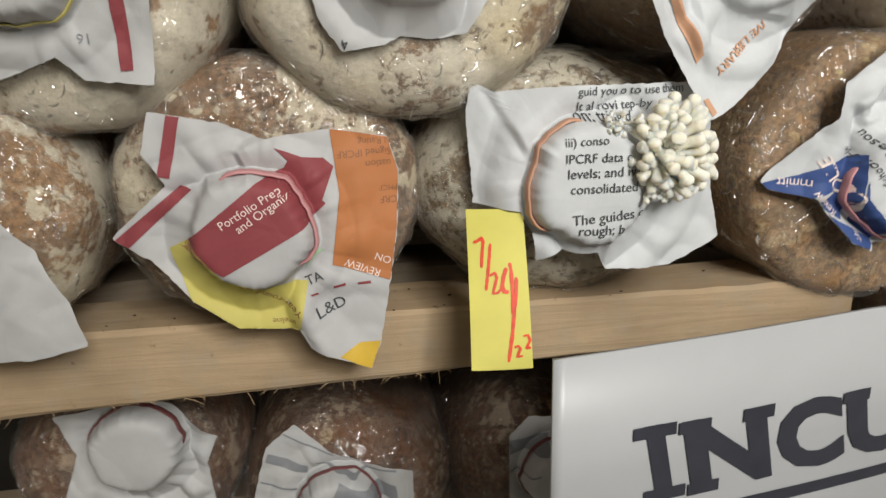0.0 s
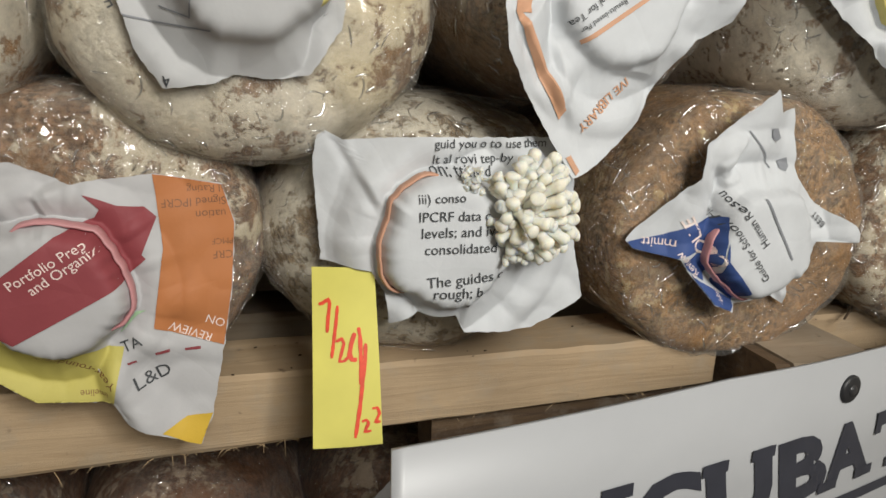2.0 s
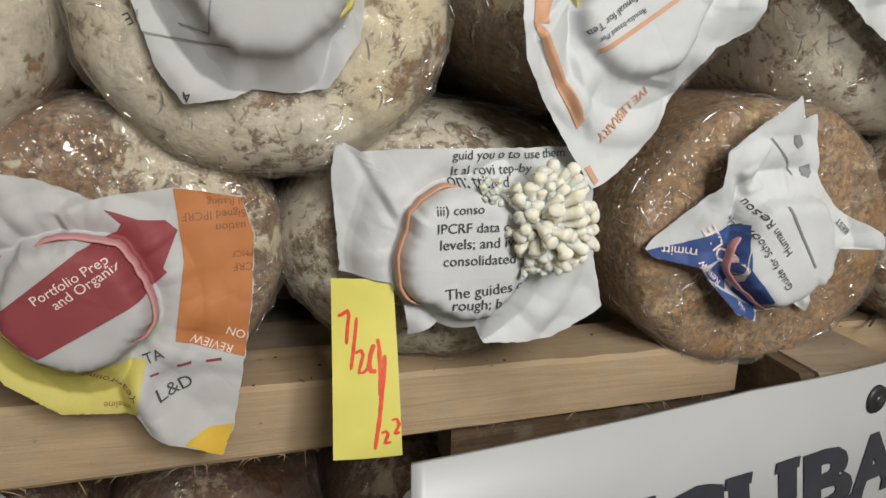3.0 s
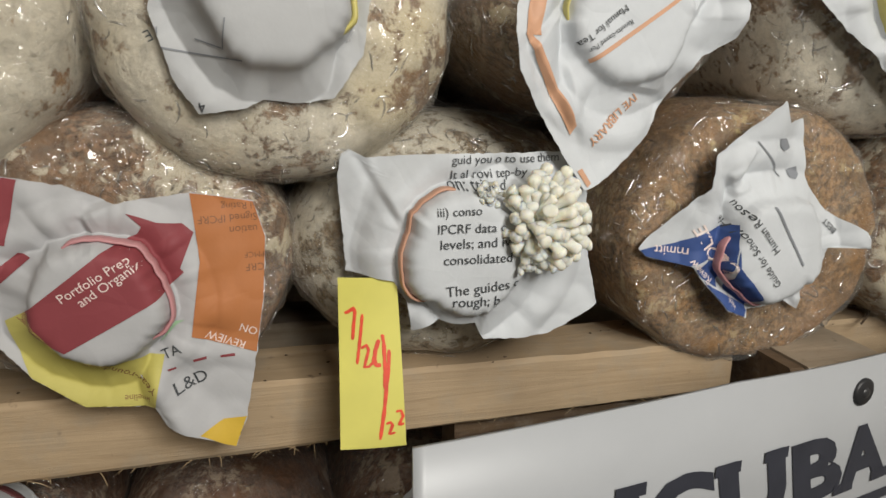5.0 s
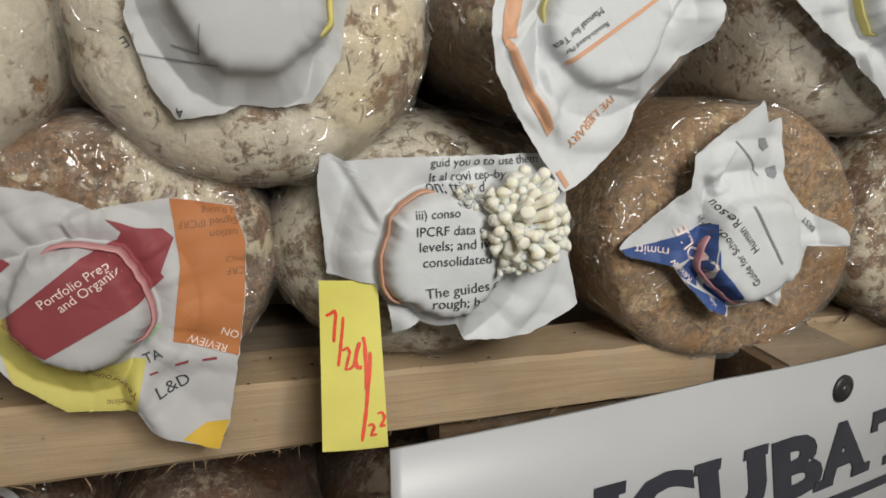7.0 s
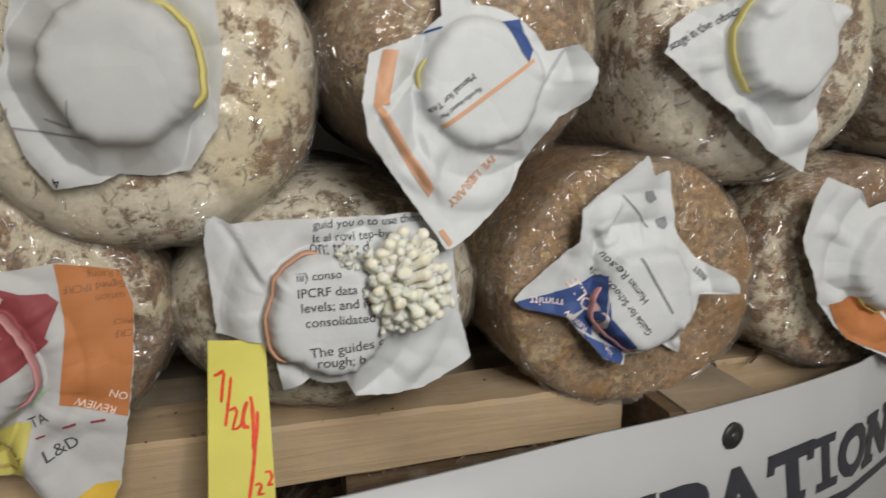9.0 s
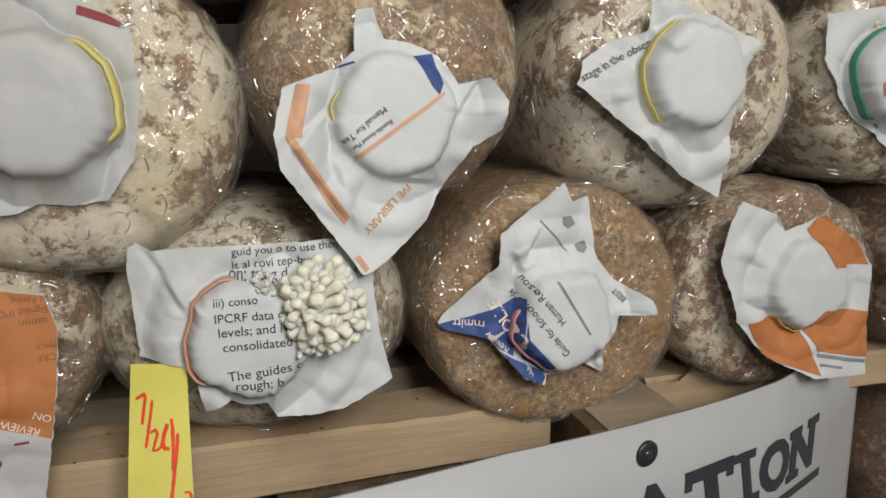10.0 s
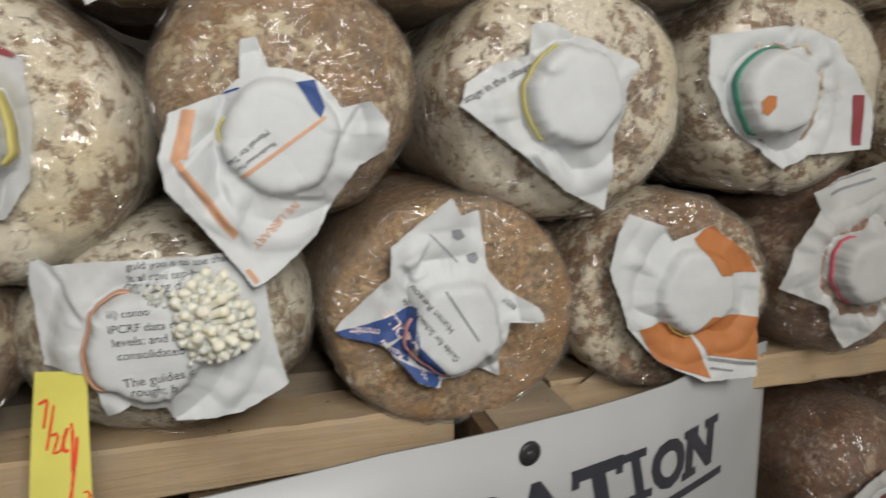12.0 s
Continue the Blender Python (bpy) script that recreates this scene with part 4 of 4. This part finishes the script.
cover((0.3560, FACE + 0.008, 1.1690), [(15.8, 54.9), (-29.9, 38.8), (-22.5, 31.6), (-36.9, 10.2), (-43.3, -9.2), (-20.3, -18.5), (-2.6, -44.2), (27.2, -27.5), (58.9, -11.9), (47.9, 33.7)], 11, "white crumpled page over a bag neck", GREYP, RB_RED, "crimson rubber band", rc=0.0185, fold=0.006, arc=0.5, start=1.6,
      prints=[("grey lines of print", GREYINK, [[(-22.0, 42.6), (2.6, 49.8), (3.0, 48.7), (-21.5, 41.2)], [(-19.9, 38.4), (4.8, 45.6), (5.3, 44.4), (-19.4, 37.0)]])])

LOWF = LOWY - 0.0375
cover((-0.1607, LOWF, 1.0508), [(-33.2, 15.4), (0.2, 19.9), (16.2, 13.2), (32.5, -1.0), (27.6, -11.8), (28.4, -38.3), (5.7, -50.5), (-39.2, -41.6), (-25.9, -3.1)], 12, "grey pleated page over a lower bag's neck", GREYP, RB_DARK, "dark rubber band", rc=0.0190, fold=0.006, wide=0.0012, arc=0.7, start=-0.3)
cover((-0.0773, LOWF, 1.0113), [(-17.5, 40.6), (-1.1, 24.5), (24.3, 14.2), (34.8, 11.5), (34.6, -29.2), (23.8, -57.4), (-30.3, -49.4), (-42.2, -9.6), (-30.8, 30.6)], 13, "white page with grey stripes over a lower bag's neck", GREYP, RB_DARK, "dark rubber band", rc=0.0180, fold=0.003,
      prints=[("grey printed stripe", GREYINK, [[(-29.9, 27.7), (-12.9, 19.9), (-13.2, 15.5), (-31.5, 23.5)], [(-22.8, 36.9), (-1.1, 24.5), (-1.1, 23.6), (-22.9, 36.1)], [(-9.0, 21.0), (26.9, 13.0), (26.8, 12.1), (-9.0, 20.1)], [(1.1, 16.7), (26.5, 4.9), (27.5, -3.5), (-1.8, 11.3)], [(-34.4, 13.6), (-18.3, 7.9), (-18.7, 6.9), (-34.5, 12.7)]])])
cover((0.0264, LOWF, 1.0163), [(-13.5, 28.9), (18.2, 27.2), (28.9, -27.3), (6.2, -51.0), (-22.9, -33.8), (-23.0, 19.5)], 14, "white page with grey stripes over a lower bag's neck", GREYP, RB_DARK, "dark rubber band", rc=0.0180, fold=0.003,
      prints=[("grey printed stripe", GREYINK, [[(-23.0, 18.0), (-3.9, 19.6), (-7.0, 14.2), (-23.0, 10.4)], [(-23.0, 1.2), (-10.8, 5.8), (-10.8, 4.9), (-23.0, 0.3)]])])
cover((0.4532, LOWF, 0.9841), [(-6.0, 32.1), (34.8, 17.2), (67.9, -35.7), (20.5, -52.3), (-31.2, -16.3), (-39.2, 13.6)], 15, "plain white page over a lower bag's neck", GREYP, RB_DARK, "dark rubber band", rc=0.0180, fold=0.004)
cover((0.0200, FACE, 1.3400), [(-30, 30), (30, 28), (26, -20), (14, -40), (-10, -52), (-22, -20)], 16, "plain white page over a bag neck in the top row", GREYP, RB_TAN, "tan rubber band", rc=0.0190, fold=0.004)
cover((0.2580, FACE, 1.3450), [(-30, 30), (30, 28), (30, -24), (16, -48), (0, -44), (-20, -22)], 17, "plain white page over a bag neck in the top row", GREYP, RB_TAN, "tan rubber band", rc=0.0190, fold=0.004)

# ---- the date tag ----
tag = empty("date_tag", (0, 0, 0), "yellow paper strip with a red handwritten date stuck to the rack", "tag")
TAG = [Vector(p) for p in ((-0.0234, -0.0155, 1.157), (-0.0043, -0.0212, 1.1575), (-0.0042, -0.0375, 1.1045), (-0.0258, -0.0372, 1.1052))]


def tag_at(u, v, lift=0.0):
    """u from 0 to 1 across, v from 0 at the top to 1 at the bottom."""
    a = TAG[0].lerp(TAG[1], u)
    b = TAG[3].lerp(TAG[2], u)
    p = a.lerp(b, v)
    p.y -= lift + 0.0012 * math.sin(v * math.pi) + 0.0005 * math.sin(u * math.pi)
    return p


bm = bmesh.new()
for back in (0.0, -0.0003):
    g = [[bm.verts.new(tag_at(i / 6, j / 18, back)) for i in range(7)] for j in range(19)]
    for j in range(18):
        for i in range(6):
            bm.faces.new((g[j][i], g[j + 1][i], g[j + 1][i + 1], g[j][i + 1]))
part("strip", bm, TAGY, tag)


def stroke(bm, pts, wide):
    """A marker line through points across the tag, with round ends."""
    fine = []
    for (x0, y0), (x1, y1) in zip(pts, pts[1:]):
        for k in range(5):
            fine.append((x0 + (x1 - x0) * k / 5, y0 + (y1 - y0) * k / 5))
    fine.append(pts[-1])
    left, right = [], []
    for i, (x, y) in enumerate(fine):
        xa, ya = fine[max(0, i - 1)]
        xb, yb = fine[min(len(fine) - 1, i + 1)]
        dx, dy = (xb - xa) * 0.34, yb - ya
        d = math.hypot(dx, dy) or 1
        k = wide * (0.9 + 0.25 * noise.noise(Vector((x * 9, y * 30, wide)))) * (0.55 if i in (0, len(fine) - 1) else 1)
        left.append(bm.verts.new(tag_at(x - dy / d * k / 0.34, y + dx / d * k, 0.0003)))
        right.append(bm.verts.new(tag_at(x + dy / d * k / 0.34, y - dx / d * k, 0.0003)))
    for i in range(len(fine) - 1):
        bm.faces.new((left[i], right[i], right[i + 1], left[i + 1]))


bm = bmesh.new()
stroke(bm, [(0.10, 0.205), (0.17, 0.195), (0.25, 0.175), (0.27, 0.20), (0.24, 0.28), (0.22, 0.36)], 0.010)
stroke(bm, [(0.39, 0.21), (0.36, 0.30), (0.32, 0.40), (0.28, 0.50)], 0.010)
stroke(bm, [(0.35, 0.41), (0.44, 0.39), (0.47, 0.42), (0.43, 0.47), (0.39, 0.52), (0.47, 0.515), (0.54, 0.49)], 0.009)
stroke(bm, [(0.64, 0.36), (0.58, 0.42), (0.55, 0.48), (0.58, 0.51), (0.66, 0.51)], 0.013)
stroke(bm, [(0.70, 0.33), (0.72, 0.38), (0.72, 0.46), (0.72, 0.55), (0.70, 0.65)], 0.011)
stroke(bm, [(0.80, 0.42), (0.78, 0.52), (0.73, 0.64), (0.68, 0.78), (0.60, 0.95)], 0.011)
stroke(bm, [(0.70, 0.86), (0.77, 0.85), (0.80, 0.87), (0.74, 0.92), (0.84, 0.915)], 0.009)
stroke(bm, [(0.86, 0.79), (0.94, 0.785), (0.97, 0.82), (0.90, 0.87), (1.0 - 0.02, 0.865)], 0.009)
part("handwriting", bm, MARKER, tag, "red marker handwriting", smooth=False)

# ---- the sign ----
sign = empty("incubation_sign", (0, 0, 0), "white curling sheet sign with bold black lettering tacked to the rack", "sign")
SX0, SX1 = -0.0105, 0.3330


def sign_at(x, z, lift=0.0):
    bend = max(0.0, x - 0.2425)
    return Vector((x, -0.0811 + 0.1296 * x + 0.375 * x * x + 0.15 * bend - lift, z))


def sign_top(x):
    """The upper edge sags a little between its fastenings."""
    sag = 0.0034 * math.sin(math.pi * min(1.0, max(0.0, (x - 0.10) / 0.19)))
    return 1.1283 - 0.027 * max(0.0, x - 0.171) - sag - 0.06 * max(0.0, x - 0.285)


bm = bmesh.new()
nx, nz = 96, 4
for back in (0.0, -0.0016):
    g = [[bm.verts.new(sign_at(SX0 + (SX1 - SX0) * i / nx, sign_top(SX0 + (SX1 - SX0) * i / nx) - 0.160 * j / nz, back)) for i in range(nx + 1)] for j in range(nz + 1)]
    for j in range(nz):
        for i in range(nx):
            q = (g[j][i], g[j + 1][i], g[j + 1][i + 1], g[j][i + 1])
            bm.faces.new(q if back == 0 else q[::-1])
bm.verts.ensure_lookup_table()
bmesh.ops.bridge_loops(bm, edges=[e for e in bm.edges if e.is_boundary])
bmesh.ops.recalc_face_normals(bm, faces=bm.faces)
part("panel", bm, SIGNW, sign)
LETTERS = [("I", 0.0175, 0.0315), ("N", 0.0340, 0.0640), ("C", 0.0672, 0.0940), ("U", 0.0960, 0.1265), ("B", 0.1300, 0.1560), ("A", 0.1540, 0.1830), ("T", 0.1865, 0.2145), ("I", 0.2165, 0.2290), ("O", 0.2315, 0.2560), ("N", 0.2570, 0.2805)]
for i, (ch, x0, x1) in enumerate(LETTERS):
    vs, fs, hi, lo = text_mesh(ch, 0.048)
    top = max(v.y for v in vs)
    low = min(v.y for v in vs)
    z0, z1 = 1.0765 - 0.0070 * i / 9, 1.1030 - 0.0075 * i / 9
    shear = -0.0055 if i < 8 else (-0.002 if i == 8 else 0.001)
    xa, xb = (x0 + 0.28 * (x1 - x0), x1 - 0.28 * (x1 - x0)) if ch == "I" else (x0, x1)
    bm = bmesh.new()
    out = [bm.verts.new((xa + (v.x - lo) / (hi - lo) * (xb - xa) + shear * ((v.y - low) / (top - low) - 0.5), 0, z0 + (v.y - low) / (top - low) * (z1 - z0))) for v in vs]
    for f in fs:
        bm.faces.new([out[k] for k in f])
    for k in range(1, 12):
        bmesh.ops.bisect_plane(bm, geom=list(bm.verts) + list(bm.edges) + list(bm.faces), plane_co=(x0 - 0.002 + k * (x1 - x0 + 0.004) / 12, 0, 0), plane_no=(1, 0, 0), dist=1e-7)
    for v in bm.verts:
        v.co = sign_at(v.co.x, v.co.z, 0.0005)

    def bar(xa, xb, za, zb):
        mv = shear * (((za + zb) / 2 - z0) / (z1 - z0) - 0.5)
        q = [bm.verts.new(sign_at(x + mv, z, 0.0007)) for x, z in ((xa, za), (xb, za), (xb, zb), (xa, zb))]
        bm.faces.new(q)

    w, sl = x1 - x0, 0.0042
    stems = {"I": (0.5,), "N": (0.14,), "U": (0.14, 0.86), "B": (), "A": (), "T": (0.5,)}.get(ch, ())
    for s in stems:
        half = 0.0072 if ch in "IT" else 0.0056
        if ch != "T":
            bar(x0 + s * w - half, x0 + s * w + half, z1 - sl, z1)
        if ch != "U":
            bar(x0 + s * w - half, x0 + s * w + half, z0, z0 + sl)
    if ch == "N":
        bar(x1 - 0.0085, x1 + 0.003, z1 - sl, z1 + 0.0003)
    if ch == "A":
        bar(x0 - 0.003, x0 + 0.008, z0, z0 + sl)
        bar(x1 - 0.010, x1 + 0.001, z0, z0 + sl)
    if ch == "T":
        bar(x0 - 0.0005, x0 + 0.0035, z1 - 0.009, z1)
        bar(x1 - 0.0035, x1 + 0.0005, z1 - 0.009, z1)
    part("letter", bm, SIGNK, sign, smooth=False)
bm = bmesh.new()
row = [(bm.verts.new(sign_at(0.018 + 0.272 * k / 40, 1.0668 - 0.0070 * k / 40, 0.0004)), bm.verts.new(sign_at(0.018 + 0.272 * k / 40, 1.0712 - 0.0070 * k / 40, 0.0004))) for k in range(41)]
for a, b in zip(row, row[1:]):
    bm.faces.new((a[0], b[0], b[1], a[1]))
part("underline", bm, SIGNK, sign, smooth=False)

# the round black tack that pins the sign
tack = empty("round_tack", tuple(sign_at(0.1622, 1.1128)), "round black tack pinning the white sign", "tack")
for name, r, h, m in (("rim", 0.0052, 0.0016, TACK), ("stud", 0.0022, 0.0022, TACKH)):
    bm = bmesh.new()
    rings = []
    for rr, yy in ((r, 0.0), (r, -h * 0.6), (r * 0.8, -h), (0.0006, -h * 1.1)):
        rings.append([bm.verts.new((math.cos(k * math.tau / 28) * rr, yy + 0.2 * math.cos(k * math.tau / 28) * rr, math.sin(k * math.tau / 28) * rr)) for k in range(28)])
    for r0, r1 in zip(rings, rings[1:]):
        for k in range(28):
            bm.faces.new((r0[k], r0[(k + 1) % 28], r1[(k + 1) % 28], r1[k]))
    bm.faces.new(rings[-1])
    part(name, bm, m, tack)

# ---- the mushrooms ----
shroom = empty("mushroom_cluster", (0.0408, -0.0350, 1.1780), "cluster of cream pinhead mushrooms growing through the page", "mushrooms")
rnd = random.Random(5)


def pinhead(base, tip, r_stem, r_cap):
    """A young oyster mushroom: a stout curved stem that swells into a blunt, slightly flattened cap."""
    bm = bmesh.new()
    d = tip - base
    side = Vector((rnd.uniform(-1, 1), rnd.uniform(-1, 1), rnd.uniform(-1, 1))) * d.length * 0.14
    steps = [0, 0.2, 0.4, 0.6, 0.72, 0.80, 0.88, 0.94, 0.98, 1.0]
    flare = r_cap / r_stem
    radii = [r_stem * k for k in (0.9, 0.86, 0.86, 0.92, 1.0)] + [r_stem * flare * k for k in (0.98, 1.0, 0.86, 0.6, 0.2)]
    tube(bm, [base + d * f + side * math.sin(f * math.pi) for f in steps], radii, 12, rnd.uniform(0.8, 1.0))
    bm.faces.ensure_lookup_table()
    for i, f in enumerate(bm.faces):
        f.material_index = 1 if i >= 12 * 5 else 0
    bmesh.ops.recalc_face_normals(bm, faces=bm.faces)
    part("mushroom", bm, (MUSH, MUSHCAP), shroom)


bm = bmesh.new()
bmesh.ops.create_icosphere(bm, subdivisions=4, radius=1.0)
for v in bm.verts:
    k = 1 + 0.22 * noise.noise(v.co * 3.1) + 0.10 * noise.noise(v.co * 8.0)
    v.co = Vector((v.co.x * 0.0075 * k, v.co.y * 0.0050 * k + 0.001, v.co.z * 0.0125 * k))
part("mushroom_base", bm, MUSH, shroom, "knobbly cream root mass")
for i in range(90):
    g = i * 2.39996
    e = math.sqrt((i + 0.5) / 90)
    dx, dz = math.cos(g) * e, math.sin(g) * e
    out = Vector((dx * 1.1 + 0.45, -(0.46 - 0.34 * e), dz * 1.2 + 0.12)) + Vector((rnd.uniform(-0.25, 0.25), rnd.uniform(-0.2, 0.2), rnd.uniform(-0.25, 0.25)))
    out.normalize()
    base = Vector((dx * 0.0045 - 0.0015, 0.001 - 0.0065 * rnd.random() * (1 - 0.6 * e), dz * 0.0095))
    ln = rnd.uniform(0.0070, 0.0115) * (0.80 + 0.30 * (dx > 0))
    rs = rnd.uniform(0.0014, 0.0020)
    pinhead(base, base + out * ln, rs, rs * rnd.uniform(1.08, 1.42))
for i in range(30):
    f = rnd.random()
    base = Vector((-0.020 + 0.018 * f, 0.003, 0.0095 - 0.004 * f + rnd.uniform(-0.0035, 0.0035)))
    pinhead(base, base + Vector((rnd.uniform(-0.002, 0.003), -rnd.uniform(0.002, 0.005) * (0.5 + f), rnd.uniform(-0.002, 0.003))), rnd.uniform(0.0008, 0.0013), rnd.uniform(0.0010, 0.0015))
for i in range(30):
    base = Vector((rnd.uniform(-0.005, 0.004), 0.002, -0.0125 + rnd.uniform(-0.003, 0.003)))
    pinhead(base, base + Vector((rnd.uniform(-0.003, 0.002), -rnd.uniform(0.001, 0.005), rnd.uniform(-0.004, 0.001))), rnd.uniform(0.0007, 0.0012), rnd.uniform(0.0009, 0.0015))
for i in range(12):
    base = Vector((0.007, 0.004, -0.003 + rnd.uniform(-0.006, 0.008)))
    pinhead(base, base + Vector((rnd.uniform(0.007, 0.012), -rnd.uniform(0.001, 0.008), rnd.uniform(-0.005, 0.004))), rnd.uniform(0.0014, 0.0020), rnd.uniform(0.0022, 0.0030))

# ---- crumbs and splinters ----
bm = bmesh.new()
rnd = random.Random(8)
for i in range(70):
    x = rnd.uniform(-0.2, 0.38)
    y = rnd.uniform(0.0, 0.034)
    s = rnd.uniform(0.00015, 0.0006)
    r = bmesh.ops.create_icosphere(bm, subdivisions=1, radius=s)
    for v in r["verts"]:
        v.co = Vector((v.co.x * rnd.uniform(0.7, 1.8) + x, v.co.y + y, v.co.z * 0.6 + ST + 0.0004))
tagged(new("crumbs", mesh_of(bm, "crumbs", DIRT)), "dark crumbs of sawdust on the front board", "crumbs", kind="stuff")
bm = bmesh.new()
for i in range(70):
    x = rnd.choice((rnd.uniform(-0.2, 0.14), rnd.uniform(-0.10, -0.03)))
    z = 1.0890 + 0.03 * x
    p = Vector((x, rnd.uniform(0.0, 0.004), z))
    d = Vector((rnd.uniform(-1, 1), rnd.uniform(-0.5, 0.1), rnd.uniform(-0.8, 0.05))) * rnd.uniform(0.002, 0.008)
    tube(bm, [p, p + d * 0.5 + Vector((0, 0, 0.0005)), p + d], [0.00018, 0.00016, 0.00008], 4)
tagged(new("wood_splinters", mesh_of(bm, "wood_splinters", STRAW)), "pale fibres hanging under the sawn front board", "splinters", kind="stuff")
bm = bmesh.new()
pts = [Vector((0.2105, 0.002, ST + 0.0025)), Vector((0.219, 0.008, ST + 0.003)), Vector((0.226, 0.014, ST + 0.004)), Vector((0.2275, 0.021, ST + 0.0035)), Vector((0.223, 0.026, ST + 0.003))]
tube(bm, pts, [0.0005, 0.0006, 0.0006, 0.0005, 0.0003], 6)
tagged(new("thin_root", mesh_of(bm, "thin_root", DIRT)), "thin dark curved twig lying on the board", "twig")
